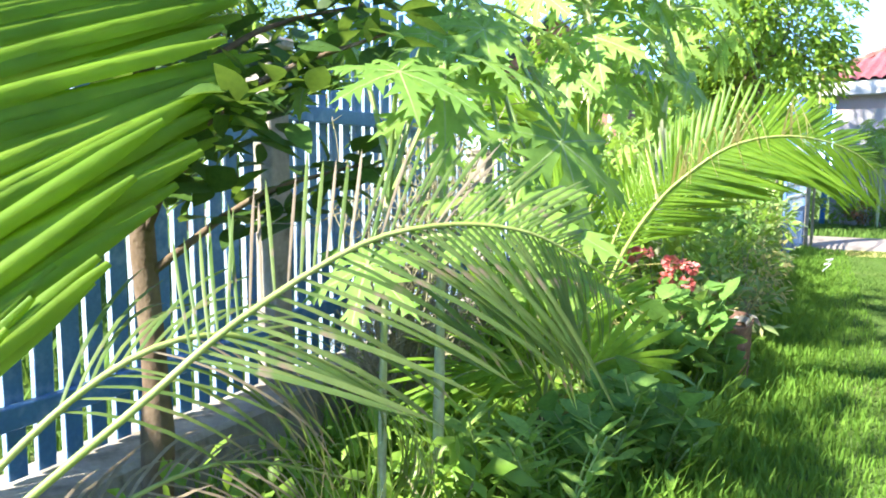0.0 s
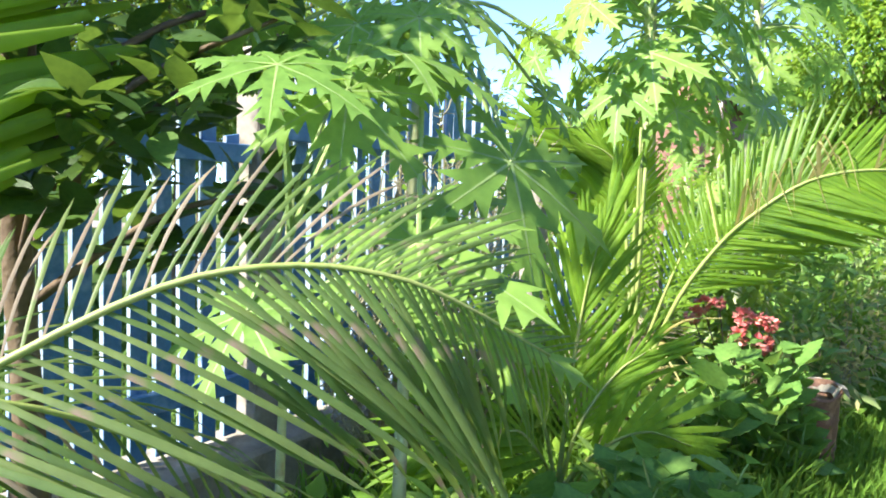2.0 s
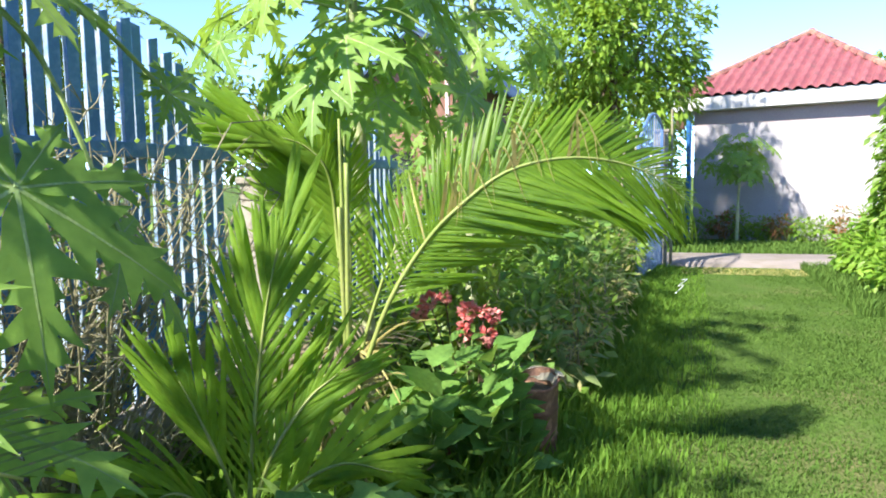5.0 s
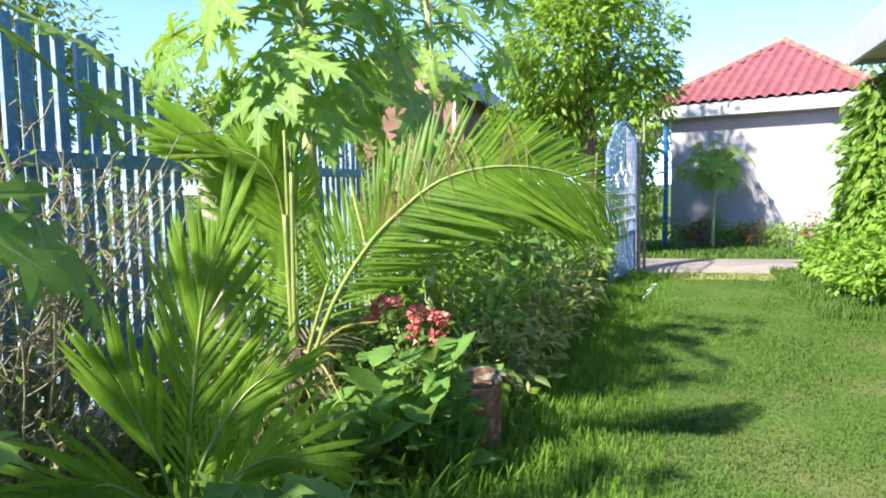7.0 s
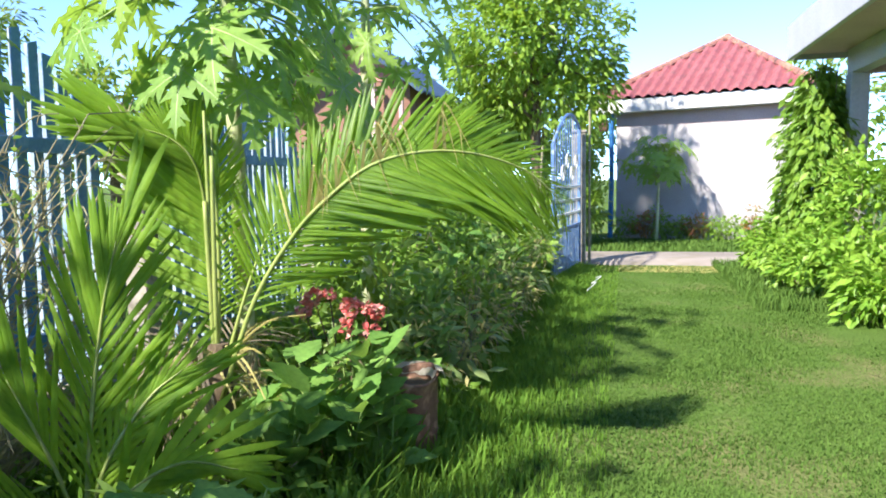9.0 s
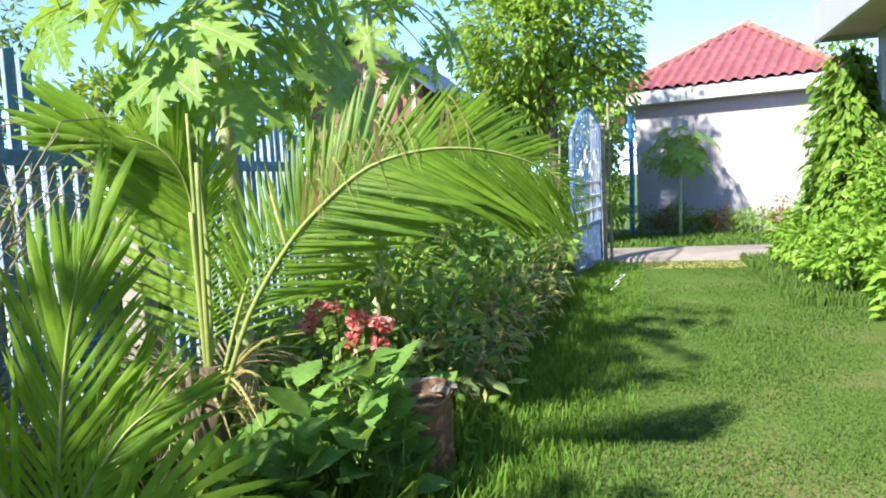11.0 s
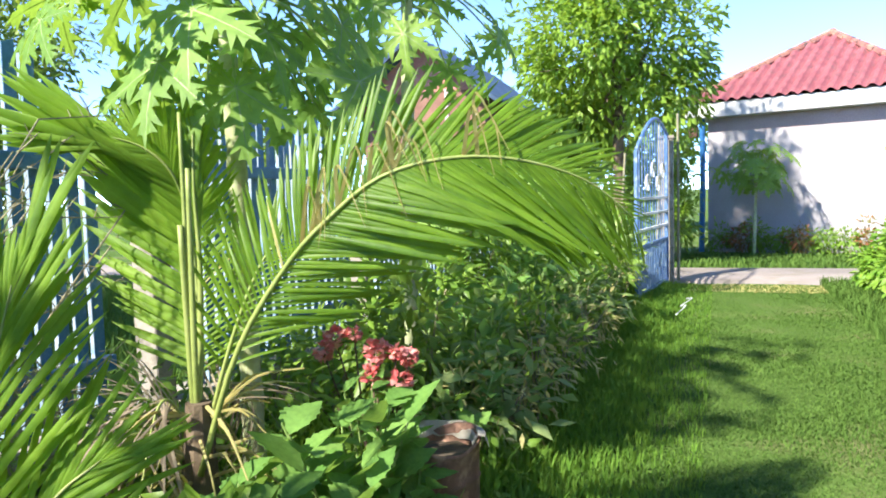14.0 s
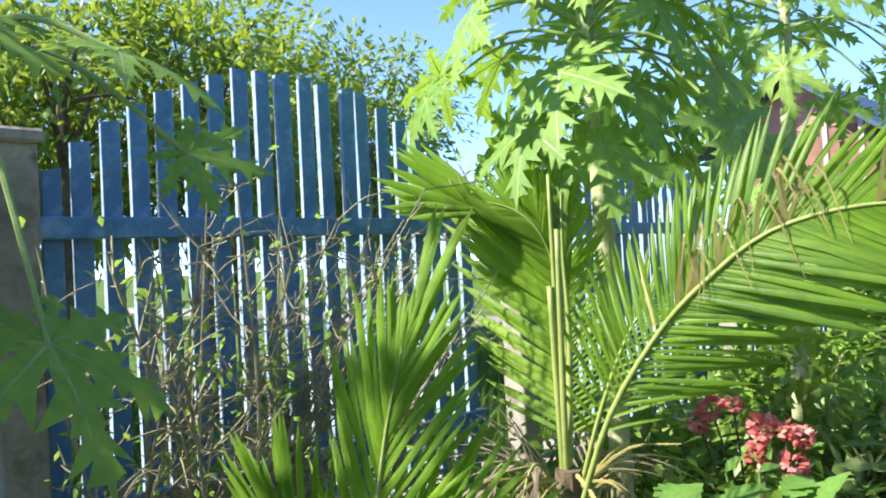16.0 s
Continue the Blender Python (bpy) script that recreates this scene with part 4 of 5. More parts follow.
# ---- shrubs, weeds and small plants ----
def oval_leaf_mesh(name, material, ratio, cup=0.10, seg=6, teeth=0.0):
    verts, faces = [], []
    for j in range(seg + 1):
        u = j / seg
        w = ratio * 0.5 * math.sin(u ** 0.8 * math.pi) if 0 < u < 1 else 0.002
        w *= 1 + teeth * (1 if j % 2 else -1)
        z = -0.16 * u * u
        verts += [(u, w, z + cup * w), (u, 0, z), (u, -w, z + cup * w)]
        if j:
            b = 3 * (j - 1)
            faces += [(b, b + 1, b + 4, b + 3), (b + 1, b + 2, b + 5, b + 4)]
    return fast_mesh(name, verts, faces, material, True)


OVAL_DARK = [oval_leaf_mesh("dark_leaf", M_DARK, r, c) for r, c in ((0.48, 0.2), (0.56, 0.45), (0.42, 0.1))]
OVAL_BROAD = [oval_leaf_mesh("broad_leaf", M_BROAD, r, c, 12, 0.11) for r, c in ((0.62, 0.3), (0.74, 0.15), (0.55, 0.4))]


def place_leaf(parent, mesh, p, d, size, rs, roll=25):
    d = Vector(d).normalized()
    up = Vector((rs.uniform(-0.4, 0.4), rs.uniform(-0.4, 0.4), 1))
    z = (up - d * up.dot(d)).normalized()
    y = z.cross(d)
    lf = part("leaf", mesh, None, parent)
    lf.matrix_local = Matrix(((d.x, y.x, z.x, p[0]), (d.y, y.y, z.y, p[1]), (d.z, y.z, z.z, p[2]), (0, 0, 0, 1))) @ Matrix.Rotation(radians(rs.uniform(-roll, roll)), 4, "X") @ Matrix.Scale(size, 4)


def dark_tree():
    rs = random.Random(31)
    base = Vector((-0.76, 2.17, 0))
    t = thing("young_fruit_tree", Matrix.Translation(base), "young fruit tree with dark glossy oval leaves by the fence", "tree")
    bm = bmesh.new()
    tube(bm, spline([(0, 0, -0.05), (0.02, 0.01, 0.6), (0.0, 0, 1.15), (0.05, -0.02, 1.7)], 14), 0.045, 0.025, 9, 0.4)
    ends = []
    for k in range(17):
        a = k * 2.4
        z = 1.05 + 0.06 * k
        s = Vector((0.01, 0, z * 0.9))
        r = rs.uniform(0.30, 0.55)
        e = Vector((r * math.cos(a) + 0.26, r * math.sin(a) + 0.10, z + rs.uniform(0.15, 0.5)))
        tube(bm, spline([s, s.lerp(e, 0.5) + Vector((0, 0, 0.06)), e], 6), 0.013, 0.004, 5)
        ends.append((s, e))
    part("trunk", bm, M_BARK, t, "", True)
    for s, e in ends:
        for k in range(48):
            p = s.lerp(e, rs.uniform(0.30, 1.05)) + Vector((rs.uniform(-0.07, 0.07), rs.uniform(-0.07, 0.07), rs.uniform(-0.07, 0.07)))
            d = (e - s).normalized() * 0.6 + Vector((rs.uniform(-1, 1), rs.uniform(-1, 1), rs.uniform(-0.7, 0.7)))
            place_leaf(t, OVAL_DARK[k % 3], p, d, rs.uniform(0.085, 0.145), rs)


dark_tree()


def broad_plant(base, h, stems, size, per, label, seed, spread=0.25, name="broadleaf_plant", meshes=OVAL_BROAD):
    rs = random.Random(seed)
    t = thing(name, Matrix.Translation(base), label, "plant", "broad-leaved garden plants")
    for k in range(stems):
        a = k * 2.4 + rs.random()
        e = Vector((spread * math.cos(a) * rs.uniform(0.4, 1), spread * math.sin(a) * rs.uniform(0.4, 1), h * rs.uniform(0.7, 1.05)))
        s = Vector((0.03 * math.cos(a), 0.03 * math.sin(a), 0))
        part("stem", tube(bmesh.new(), spline([s, s.lerp(e, 0.5) + Vector((0, 0, 0.05)), e], 7), 0.007, 0.003, 5), M_STALK, t)
        for j in range(per):
            u = 0.35 + 0.65 * j / (per - 1)
            p = s.lerp(e, u)
            b = j * 2.1 + rs.random()
            place_leaf(t, meshes[j % len(meshes)], p, (math.cos(b), math.sin(b), rs.uniform(0.1, 1.1)), size * rs.uniform(0.7, 1.1) * (1.1 - 0.3 * u), rs)
    return t


LANCE = [oval_leaf_mesh("lance_leaf", M_LANCE, r, c, 6) for r, c in ((0.22, 0.3), (0.28, 0.2), (0.18, 0.4))]
for k, (x, y, h) in enumerate(((0.72, 3.18, 0.36), (0.58, 2.78, 0.34), (0.84, 2.92, 0.34), (0.40, 2.50, 0.44), (0.20, 2.75, 0.40))):
    broad_plant((x, y, 0), h, 7, 0.16, 11, "leafy weed with long narrow pale green leaves", 70 + k, 0.20, "lance_leaf_weed", LANCE)
broad_plant((1.30, 4.00, 0), 0.58, 9, 0.23, 7, "leafy hibiscus-like plant with broad soft green leaves", 41, 0.26)
broad_plant((1.02, 3.80, 0), 0.46, 7, 0.21, 7, "low broad-leaved plant in the flower bed", 42, 0.22)
broad_plant((1.48, 4.00, 0), 0.44, 5, 0.18, 6, "low broad-leaved plant in front of a rusty pot", 46, 0.12)
broad_plant((0.84, 2.98, 0), 0.46, 6, 0.20, 6, "low broad-leaved plant in the flower bed", 47, 0.2)
broad_plant((0.62, 2.85, 0), 0.42, 6, 0.20, 6, "low broad-leaved plant in the flower bed", 43, 0.2)
broad_plant((1.38, 4.30, 0), 0.60, 5, 0.13, 7, "low broad-leaved plant in the flower bed", 44, 0.18)
for k, (s, n, h) in enumerate(((3.3, 1.35, 0.75), (4.3, 1.4, 0.85), (5.4, 1.35, 0.9), (6.4, 1.1, 1.15), (5.2, 0.7, 1.3), (3.9, 0.6, 1.1))):
    broad_plant(W(s, n), h, 7, 0.15, 8, "broad-leaved plant in the border along the lawn", 50 + k, 0.3)


def shrub(base, h, rad, leaves, size, material, label, stems=9, name="shrub", ratio=0.42, group="border shrubs", clumps=26):
    t = thing(name, Matrix.Translation(base), label, "shrub", group)
    o, d, c = crown_points(leaves, clumps, (0, 0, h * 0.56), (rad, rad, h * 0.44), 0.16 * max(1.0, h), 0.6, 0.25)
    o[:, 2] = np.abs(o[:, 2])
    for k in range(stems):
        e = Vector(c[k % len(c)])
        s = Vector((rng.normal(0, 0.06), rng.normal(0, 0.06), -0.02))
        part("stem", tube(bmesh.new(), spline([s, s.lerp(e, 0.5) + Vector((0, 0, 0.1 * h)), e], 6), 0.008, 0.003, 5), M_TWIG, t)
    part("foliage", leaf_cloud("foliage", o, d, size * (0.6 + 0.7 * rng.rand(leaves)), ratio, material), material, t, kind="stuff")


for k in range(15):
    shrub(W(2.2 + 0.46 * k, 1.56 + 0.11 * math.sin(k * 2.3)), 0.34 + 0.08 * ((k * 5) % 4) + 0.02 * k, 0.24, 210, (0.09, 0.12, 0.10)[k % 3], (M_HEDGE, M_BORDER, M_BORDER, M_TREE)[k % 4], "straggly green border shrub with thin stems", 14, ratio=(0.4, 0.55, 0.3)[k % 3], clumps=14)
for s, n, h in ((2.3, 1.6, 0.45), (2.7, 1.66, 0.5), (3.2, 1.7, 0.55), (3.7, 1.74, 0.5), (4.3, 1.72, 0.6), (4.9, 1.72, 0.6), (6.1, 1.66, 0.7)):
    shrub(W(s, n), h, 0.22, 130, 0.07, M_DRY, "withered brown shrub among the border plants", 10, ratio=0.3, clumps=10)
for k in range(11):
    broad_plant(W(2.35 + 0.55 * k, 1.48 + 0.10 * math.cos(k * 1.9)), 0.44 + 0.06 * k, 6, 0.13, 8, "broad-leaved plant in the border along the lawn", 150 + k, 0.24)
for s, n, h, r in ((2.55, 1.4, 0.52, 0.24), (3.0, 1.45, 0.58, 0.26), (3.5, 1.42, 0.64, 0.28), (4.0, 1.45, 0.7, 0.30), (4.55, 1.5, 0.78, 0.33), (5.1, 1.5, 0.85, 0.34), (5.7, 1.55, 0.95, 0.38), (6.3, 1.5, 1.0, 0.4), (6.9, 1.45, 1.0, 0.42), (7.5, 1.4, 1.05, 0.42), (8.2, 1.35, 1.1, 0.42), (9.0, 1.4, 1.2, 0.4)):
    shrub(W(s, n), h, r, 220, 0.115, M_BORDER if int(s * 2) % 2 else M_HEDGE, "straggly green border shrub with thin stems")
for s, n, h, r in ((3.6, 0.85, 1.1, 0.40), (4.8, 0.8, 1.35, 0.5), (5.6, 0.9, 1.5, 0.5), (6.6, 0.7, 1.65, 0.5), (7.8, 0.7, 1.75, 0.55), (9.0, 0.6, 1.9, 0.55), (8.4, -0.4, 1.9, 0.6), (9.6, -1.2, 2.4, 0.8), (10.2, -2.4, 2.5, 0.9), (9.4, -0.2, 2.2, 0.7), (9.2, -3.4, 2.4, 0.9), (7.0, -1.6, 1.9, 0.8)):
    shrub(W(s, n), h, r, 900, 0.11, M_HEDGE, "tall green shrub standing in front of the fence")
shrub(Vector((1.58, 5.3, 0)), 0.95, 0.26, 420, 0.11, M_TREE2, "dark green shrub in front of a papaya trunk")
for s, n, h, r in ((1.35, 0.42, 0.50, 0.24), (1.85, 0.45, 0.55, 0.26), (2.45, 0.48, 0.60, 0.28), (3.0, 0.55, 0.66, 0.28)):
    shrub(W(s, n), h, r, 420, 0.10, M_HEDGE, "low green weedy bush in the bed")
for s, n, h, r in ((14.6, 1.75, 2.5, 0.62), (13.7, 1.95, 1.7, 0.42), (14.3, 0.6, 2.4, 0.8), (9.8, 0.9, 1.7, 0.6), (12.6, 1.9, 1.3, 0.45), (13.2, 1.2, 1.4, 0.6)):
    shrub(W(s, n), h, r, 1300, 0.12, M_TREE, "bright green shrub beside the lane")
for s, n, h, r in ((8.5, 4.75, 1.05, 0.45), (7.9, 4.7, 0.75, 0.45), (7.2, 4.65, 0.62, 0.42), (6.4, 4.75, 0.70, 0.45), (8.9, 4.5, 0.6, 0.35), (5.6, 4.9, 0.6, 0.4), (6.9, 5.0, 1.5, 0.4)):
    shrub(W(s, n), h, r, 1500, 0.11, M_LIME, "lime-green bushy plant by the porch", group="porch plants", ratio=0.5)
for s, n, h, r in ((0.9, 1.35, 0.34, 0.22), (-0.6, 1.1, 0.36, 0.25), (-1.4, 0.9, 0.4, 0.3)):
    shrub(W(s, n), h, r, 220, 0.11, M_HEDGE, "low green weedy bush in the bed")
for k in range(9):
    mat, lab = (M_CROTON, "red-flecked croton shrub along the house wall") if k in (1, 4, 7) else (M_HEDGE, "dark green shrub along the house wall")
    shrub(W(14.72 - 0.34 * k * 0.42, 2.75 + 0.34 * k), 0.45 + 0.12 * ((k * 7) % 3), 0.22, 320, 0.10, mat, lab, 6, group="wall shrubs", clumps=12)


def vine():
    t = thing("climbing_vine", PLAN @ Matrix.Translation((4.92, 8.05, 0)), "leafy green vine climbing a porch column", "vine")
    n = 8200
    strand = rng.randint(0, 46, n)
    ang, start = rng.rand(46) * math.tau, 0.9 + 1.7 * rng.rand(46)
    drop, out_ = 0.5 + 1.5 * rng.rand(46), 0.12 + 0.20 * rng.rand(46)
    u = rng.rand(n)
    z = np.clip(start[strand] - drop[strand] * u, 0.05, 2.6)
    a = ang[strand] + 0.5 * np.sin(u * 4 + strand)
    r = out_[strand] * (0.5 + 0.7 * np.sin(u * 2.2)) + 0.05 * rng.normal(0, 1, n)
    o = np.stack([np.cos(a) * r - 0.05, np.sin(a) * r, z], 1) + rng.normal(0, 0.035, (n, 3))
    d = np.stack([np.cos(a), np.sin(a), np.full(n, -0.9)], 1) + rng.normal(0, 0.5, (n, 3))
    part("foliage", leaf_cloud("foliage", o, d, 0.12 * (0.6 + 0.7 * rng.rand(n)), 0.5, M_HEDGE), M_HEDGE, t, kind="stuff")
    for k in range(4):
        bm = bmesh.new()
        tube(bm, spline([(0.12 * math.cos(k * 1.6), 0.12 * math.sin(k * 1.6), 0), (0.16 * math.cos(k * 1.6 + 1), 0.16 * math.sin(k * 1.6 + 1), 1.2), (0.12 * math.cos(k), 0.12 * math.sin(k), 2.5)], 12), 0.012, 0.006, 5)
        part("stem", bm, M_TWIG, t)


vine()


def twig_bush():
    """The bare thorny shrub in front of the arched panel."""
    rs = random.Random(77)
    base = W(0.28, 0.42)
    t = thing("bare_twig_shrub", Matrix.Translation(base), "nearly leafless tangled shrub with pale thorny twigs", "shrub")
    tips = []
    for k in range(56):
        a = rs.uniform(0, math.tau)
        s = Vector((0.04 * math.cos(a), 0.04 * math.sin(a), -0.02))
        along = rs.uniform(-0.45, 1.15)
        e = D * along + R * rs.uniform(-0.18, 0.30) + Vector((0, 0, rs.uniform(0.45, 1.55)))
        mid = s.lerp(e, 0.5) + Vector((rs.uniform(-0.1, 0.1), rs.uniform(-0.1, 0.1), rs.uniform(-0.05, 0.12)))
        pts = spline([s, mid, e], 14)
        bm = bmesh.new()
        tube(bm, pts, 0.008, 0.0025, 5, 0.5)
        for j in range(17):
            p = pts[rs.randint(3, 14)]
            q = p + D * rs.uniform(-0.12, 0.26) + R * rs.uniform(-0.12, 0.12) + Vector((0, 0, rs.uniform(-0.08, 0.2)))
            tube(bm, spline([p, p.lerp(q, 0.5) + Vector((0, 0, rs.uniform(-0.03, 0.03))), q], 4), 0.0036, 0.0016, 4)
            for _ in range(3):
                w = p.lerp(q, rs.random())
                tube(bm, [w, w + Vector((rs.uniform(-0.05, 0.05), rs.uniform(-0.05, 0.05), rs.uniform(-0.02, 0.07)))], 0.0025, 0.001, 3)
            tips.append(q)
        part("branch", bm, M_TWIG, t)
    o = np.array([list(rs.choice(tips) + Vector((rs.uniform(-0.06, 0.06), rs.uniform(-0.06, 0.06), rs.uniform(-0.06, 0.06)))) for _ in range(900)])
    part("leaves", leaf_cloud("leaves", o, rng.normal(0, 1, (900, 3)), 0.03 + 0.02 * rng.rand(900), 0.5, M_LIME), M_LIME, t, kind="stuff")


twig_bush()


def pot():
    t = thing("plant_pot", Matrix.Translation((1.60, 4.30, 0)) @ Matrix.Diagonal((0.9, 0.9, 0.92, 1)), "rusty brown metal drum used as a plant pot", "pot")
    bm = bmesh.new()
    seg, rings = 40, []
    prof = [(0.0, 0.0), (0.155, 0.0), (0.160, 0.01), (0.163, 0.13), (0.168, 0.14), (0.163, 0.15), (0.165, 0.27), (0.170, 0.28), (0.165, 0.29), (0.168, 0.41), (0.176, 0.42), (0.172, 0.432), (0.160, 0.425), (0.158, 0.36), (0.0, 0.35)]
    for r, z in prof:
        rings.append([bm.verts.new(((r * (1 + 0.05 * math.sin(3 * a + 1) + 0.02 * math.sin(7 * a + z * 8))) * math.cos(a), (r * (1 + 0.05 * math.sin(3 * a + 1))) * math.sin(a), z + (0.025 * math.sin(2 * a + 0.6) if z > 0.38 else 0))) for a in (k * math.tau / seg for k in range(seg))] if r else [bm.verts.new((0, 0, z))])
    for a, b in zip(rings, rings[1:]):
        for k in range(seg):
            if len(a) == 1:
                bm.faces.new((a[0], b[(k + 1) % seg], b[k]))
            elif len(b) == 1:
                bm.faces.new((a[k], a[(k + 1) % seg], b[0]))
            else:
                bm.faces.new((a[k], a[(k + 1) % seg], b[(k + 1) % seg], b[k]))
    part("drum", bm, M_POT, t, "", True)
    bm = bmesh.new()
    bmesh.ops.create_circle(bm, cap_ends=True, segments=24, radius=0.158)
    bmesh.ops.subdivide_edges(bm, edges=list(bm.edges), cuts=2, use_grid_fill=True)
    for v in bm.verts:
        v.co.z = 0.37 + 0.02 * noise.noise(v.co * 20)
    part("soil", bm, M_SOIL, t)
    bm = bmesh.new()
    lines = []
    for i in range(13):
        a = radians(-20 + i * 11)
        lines.append([bm.verts.new((rr * math.cos(a), rr * math.sin(a), z + 0.02 * noise.noise(Vector((i * 0.7, z * 9, 2))))) for rr, z in ((0.150, 0.39), (0.172, 0.452), (0.200, 0.445), (0.215, 0.40))])
    for a, b in zip(lines, lines[1:]):
        for k in range(3):
            bm.faces.new((a[k], b[k], b[k + 1], a[k + 1]))
    bmesh.ops.solidify(bm, geom=list(bm.faces), thickness=0.003)
    part("torn_lining", bm, M_SACK, t, "torn pale plastic lining over the rim")


pot()


def flowering():
    rs = random.Random(61)
    base = Vector((1.40, 4.62, 0.0))
    t = thing("flowering_shrub", Matrix.Translation(base), "shrub with clustered coral-red blossoms growing in a pot", "flower")
    heads = [(1.23, 4.81, 0.69, 0.05), (1.18, 4.81, 0.63, 0.046), (1.31, 4.8, 0.7, 0.038), (1.4, 4.64, 0.66, 0.054), (1.38, 4.63, 0.56, 0.052), (1.49, 4.62, 0.53, 0.056), (1.53, 4.62, 0.63, 0.042), (1.48, 4.63, 0.65, 0.04), ]
    for x, y, z, r in heads:
        e = Vector((x, y, z)) - base
        s = Vector((rs.uniform(-0.04, 0.04), rs.uniform(-0.04, 0.04), 0.0))
        part("stem", tube(bmesh.new(), spline([s, s.lerp(e, 0.5) + Vector((0, 0, 0.03)), e], 6), 0.006, 0.004, 5), M_BARK, t)
        n = 46
        d = unit(rng.normal(0, 1, (n, 3)))
        tang = np.cross(d, unit(rng.normal(0, 1, (n, 3))))
        r *= 0.95
        o = np.array(e) + d * r * 0.5
        part("blossom", leaf_cloud("blossom", o, d * 0.5 + tang, np.full(n, r * 0.85), 0.9, M_FLOWER, 0.0, 0.3), M_FLOWER, t, "coral-red double blossom")
        for j in range(7):
            a = rs.uniform(0, math.tau)
            place_leaf(t, OVAL_BROAD[j % 3], s.lerp(e, rs.uniform(0.62, 0.97)), (math.cos(a), math.sin(a), rs.uniform(-0.2, 0.6)), rs.uniform(0.06, 0.1), rs)


flowering()

# a few blocks and shards lying in the bed
for k, (x, y, z, sx, sy, sz, mat, name, lab) in enumerate(((1.05, 4.42, 0.0, 0.20, 0.10, 0.16, M_CONC, "broken_block", "broken pale concrete block in the bed"), (0.92, 3.98, 0.0, 0.09, 0.07, 0.18, M_BARK, "coconut_stump", "short brown coconut stem stump"), (1.24, 4.14, 0.0, 0.10, 0.03, 0.22, M_RIDGE, "clay_shard", "upright shard of orange clay tile"))):
    bm = box(bmesh.new(), (-sx / 2, -sy / 2, -0.02), (sx / 2, sy / 2, sz))
    bmesh.ops.subdivide_edges(bm, edges=list(bm.edges), cuts=3, use_grid_fill=True)
    for v in bm.verts:
        v.co += 0.015 * noise.noise_vector(v.co * 14 + Vector((k, 0, 0)))
    bmesh.ops.bevel(bm, geom=list(bm.edges), offset=0.004, segments=1, affect="EDGES")
    b = tagged(new(name, mesh_of(name, bm, mat)), lab, "debris")
    b.matrix_world = pose(x, y, z, 0, 0, 20 + 40 * k)

# a looped hose on the grass by the gate
hs = spline([W(6.8, 2.28, 0.05), W(7.1, 2.36, 0.10), W(7.4, 2.30, 0.05), W(7.7, 2.40, 0.09), W(8.0, 2.33, 0.04)], 30)
tagged(new("hose", mesh_of("hose", tube(bmesh.new(), hs, 0.006, 0.006, 6), M_HOSE, True)), "thin pale hose curling on the grass by the gate", "hose")

# a red flower pot with a strap-leaved plant by the porch
rp = thing("flower_pot", PLAN @ Matrix.Translation((5.0, 5.0, 0)), "small red plastic flower pot on the lawn edge", "pot")
bm = bmesh.new()
tube(bm, [Vector((0, 0, z)) for z in (0.0, 0.12, 0.24)], 0.10, 0.14, 20)
tube(bm, [Vector((0, 0, 0.22)), Vector((0, 0, 0.26))], 0.15, 0.15, 20)
part("pot_body", bm, M_RED, rp)
sp = thing("strap_plant", PLAN @ Matrix.Translation((5.0, 5.0, 0.25)), "strap-leaved plant in a red pot", "plant")
for k in range(16):
    a = k * 2.4
    lf = part("leaf", LEAFLETS["wide"][k % 3], None, sp)
    lf.matrix_local = Matrix.Rotation(a, 4, "Z") @ Matrix.Rotation(radians(-65 + (k % 5) * 10), 4, "Y") @ Matrix.Scale(0.5, 4)


# ---- grass ----
def grass(name, pts, height, label, material=M_GRASS, width=0.0045, bend=0.5):
    n = len(pts)
    h = np.asarray(height).reshape(-1, 1)
    a = rng.rand(n, 1) * math.tau
    out = np.concatenate([np.cos(a), np.sin(a), np.zeros((n, 1))], 1)
    side = np.concatenate([-np.sin(a), np.cos(a), np.zeros((n, 1))], 1) * width * (0.7 + 0.8 * rng.rand(n, 1)) * (0.6 + 0.4 * np.minimum(1.5, h / 0.08))
    up = np.array([0, 0, 1.0])
    b = bend * (0.3 + rng.rand(n, 1))
    p = np.asarray(pts)
    m1 = p + up * h * 0.55 + out * h * b * 0.3
    tip = p + up * h * (1 - 0.25 * b) + out * h * b
    v = np.stack([p - side, p + side, m1 + side * 0.8, m1 - side * 0.8, tip], 1)
    base = np.arange(n)[:, None, None] * 5
    f = (base + np.array([[0, 1, 2], [0, 2, 3], [3, 2, 4]])[None]).reshape(-1, 3)
    return tagged(new(name, fast_mesh(name, v, f, material, False)), label, "grass", kind="stuff")


def scatter(n, s0, s1, n0, n1, z=-0.01):
    s, q = s0 + (s1 - s0) * rng.rand(n), n0 + (n1 - n0) * rng.rand(n)
    base = np.array(P0)[None] + s[:, None] * np.array(D)[None] + q[:, None] * np.array(R)[None]
    base[:, 2] = z
    return base, s, q


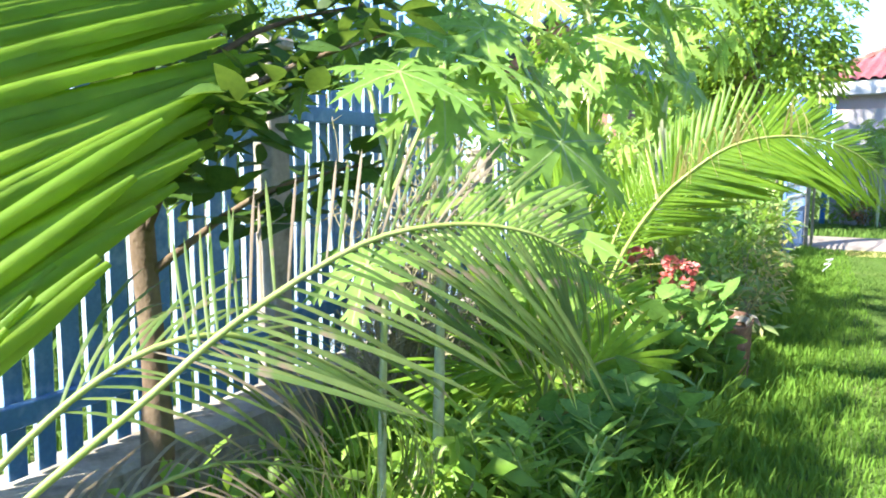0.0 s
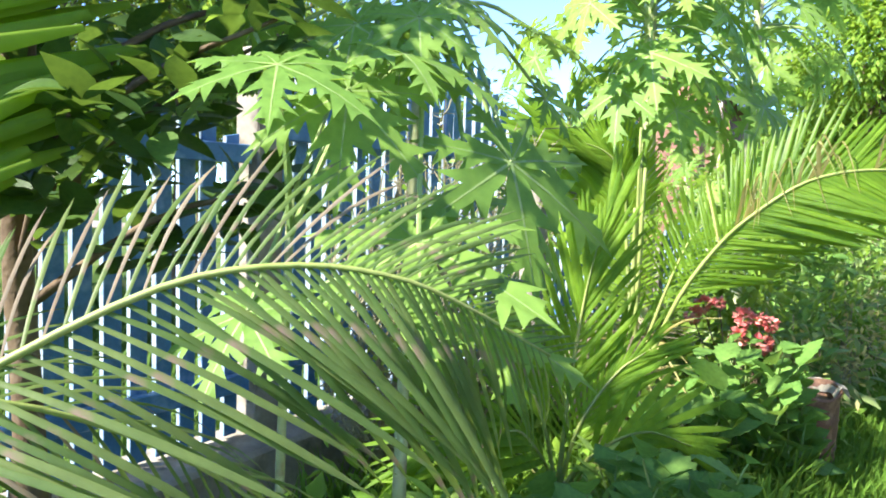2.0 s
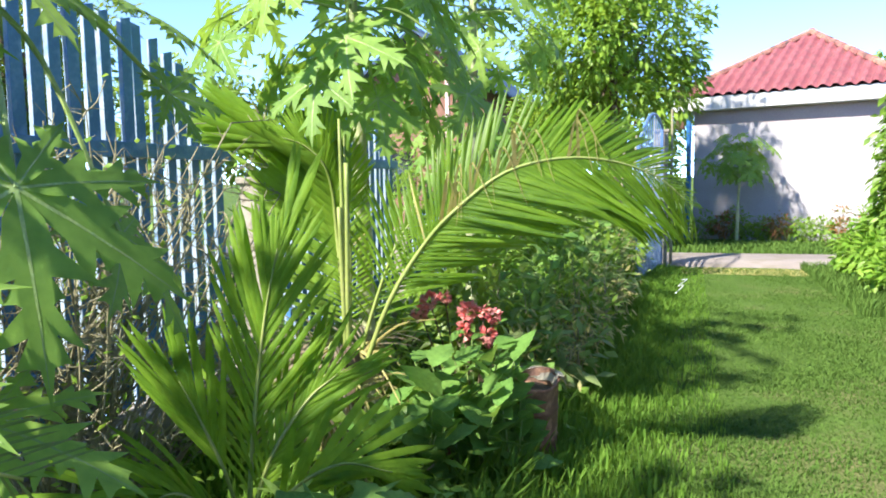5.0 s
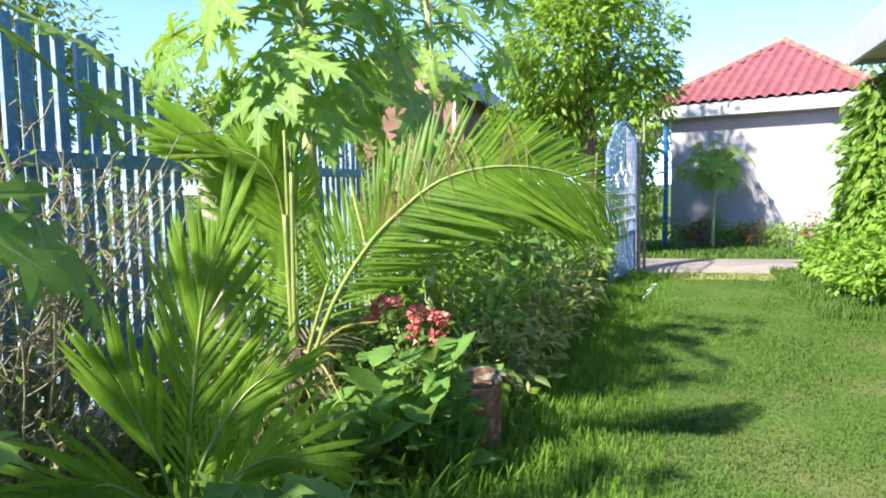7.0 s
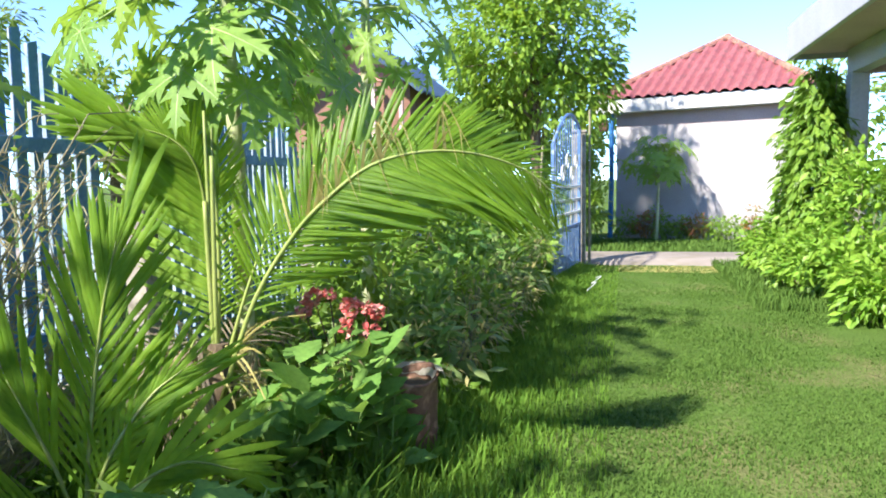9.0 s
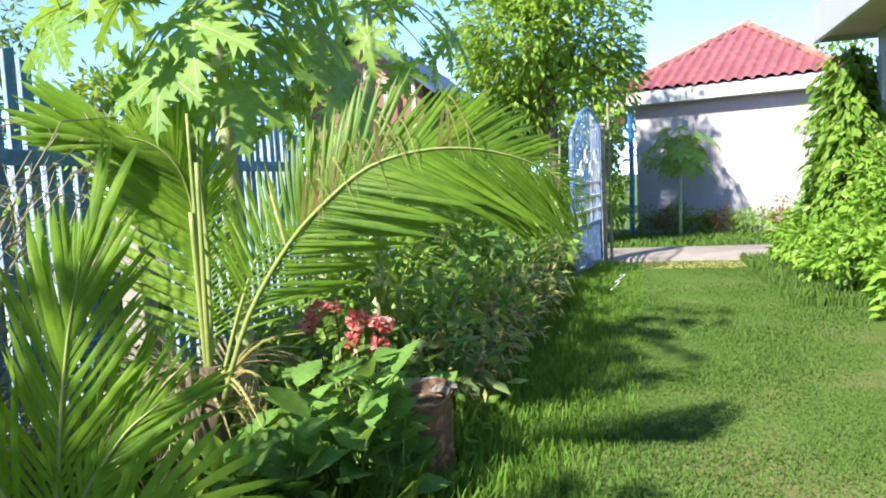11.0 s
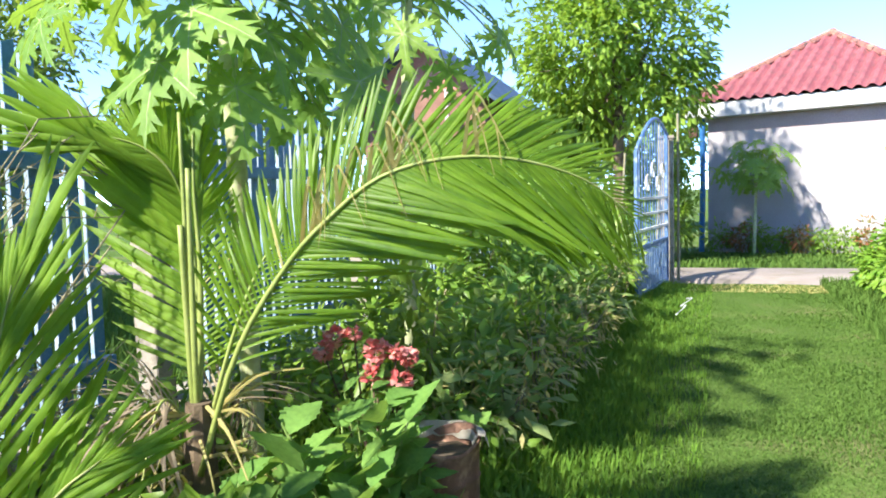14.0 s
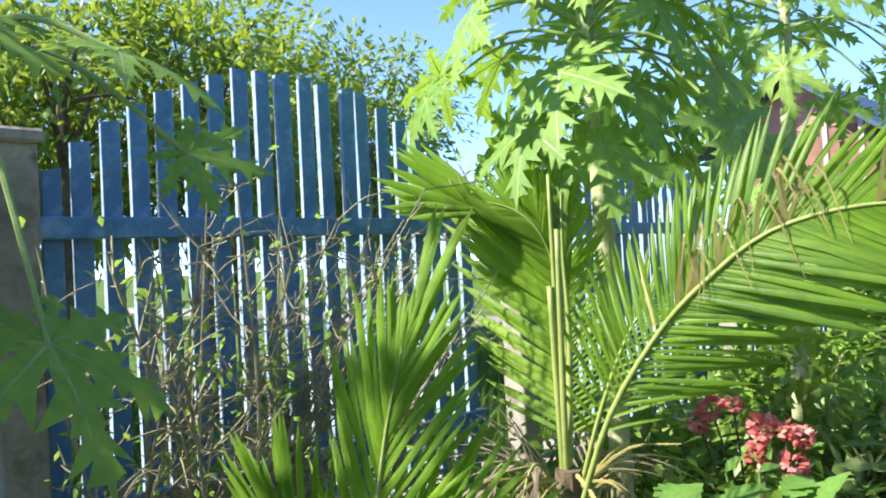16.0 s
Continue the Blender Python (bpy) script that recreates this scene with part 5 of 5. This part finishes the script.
p1, s1_, q1 = scatter(230000, -1.5, 9.8, 1.75, 5.0)
worn = np.array([noise.noise(Vector((a * 1.3, b * 1.3, 3))) for a, b in zip(s1_, q1)])
keep = rng.rand(len(p1)) < np.clip(0.95 - 1.1 * np.maximum(0, worn), 0.2, 1) * np.clip(1.25 - s1_ / 12, 0.45, 1)
grass("lawn_grass", p1[keep], (0.010 + 0.018 * rng.rand(keep.sum())) * np.clip(1 - 0.8 * worn[keep], 0.5, 1.6), "short trodden green lawn grass", width=0.0042, bend=1.0)
p2, s2_, q2 = scatter(48000, -1.5, 9.5, 1.62, 2.6)
edge = np.clip(1.0 - (q2 - 1.7) / 0.75, 0.0, 1)
keep = rng.rand(len(p2)) < 0.25 + 0.75 * edge
grass("tall_grass", p2[keep], 0.05 + 0.17 * edge[keep] * rng.rand(keep.sum()), "tall uncut grass along the flower bed", M_TALL, 0.004)
p3, s3_, q3 = scatter(9000, 6.0, 9.9, 3.9, 4.9)
grass("tall_grass", p3, 0.05 + 0.12 * rng.rand(len(p3)), "tall uncut grass beside the porch")
p4, _, _ = scatter(15000, -2.2, 2.4, 0.35, 1.8)
grass("bed_weeds", p4, 0.08 + 0.24 * rng.rand(len(p4)) ** 1.5, "rank grassy weeds in the flower bed", M_TALL, 0.007)
p5, _, _ = scatter(12000, 11.85, 14.2, -2.0, 8.0)
grass("verge_grass", p5, 0.05 + 0.09 * rng.rand(len(p5)), "sunny grass verge across the lane", M_GRASS, 0.009)
p6, _, _ = scatter(12000, -4.0, 7.0, -5.0, -0.2)
grass("wild_grass", p6, 0.10 + 0.25 * rng.rand(len(p6)), "wild grass beyond the fence", M_GRASS, 0.009)
n = 2200
o, _, q = scatter(n, -2.0, 2.6, 0.45, 1.85)
o[:, 2] = 0.02 + 0.30 * rng.rand(n) ** 1.2 * np.clip((1.95 - q) / 0.6, 0.3, 1)
tagged(new("weed_leaves", leaf_cloud("weed_leaves", o, rng.normal(0, 1, (n, 3)) + np.array([0, 0, 0.3]), 0.06 + 0.06 * rng.rand(n), 0.4, M_LIME)), "low leafy green weeds covering the bed", "weeds", kind="stuff")

p7, _, _ = scatter(2600, 9.0, 9.75, 2.3, 4.4)
grass("dry_grass", p7, 0.01 + 0.02 * rng.rand(len(p7)), "dry straw-coloured grass at the lawn's end", M_DRY, 0.008, 1.2)
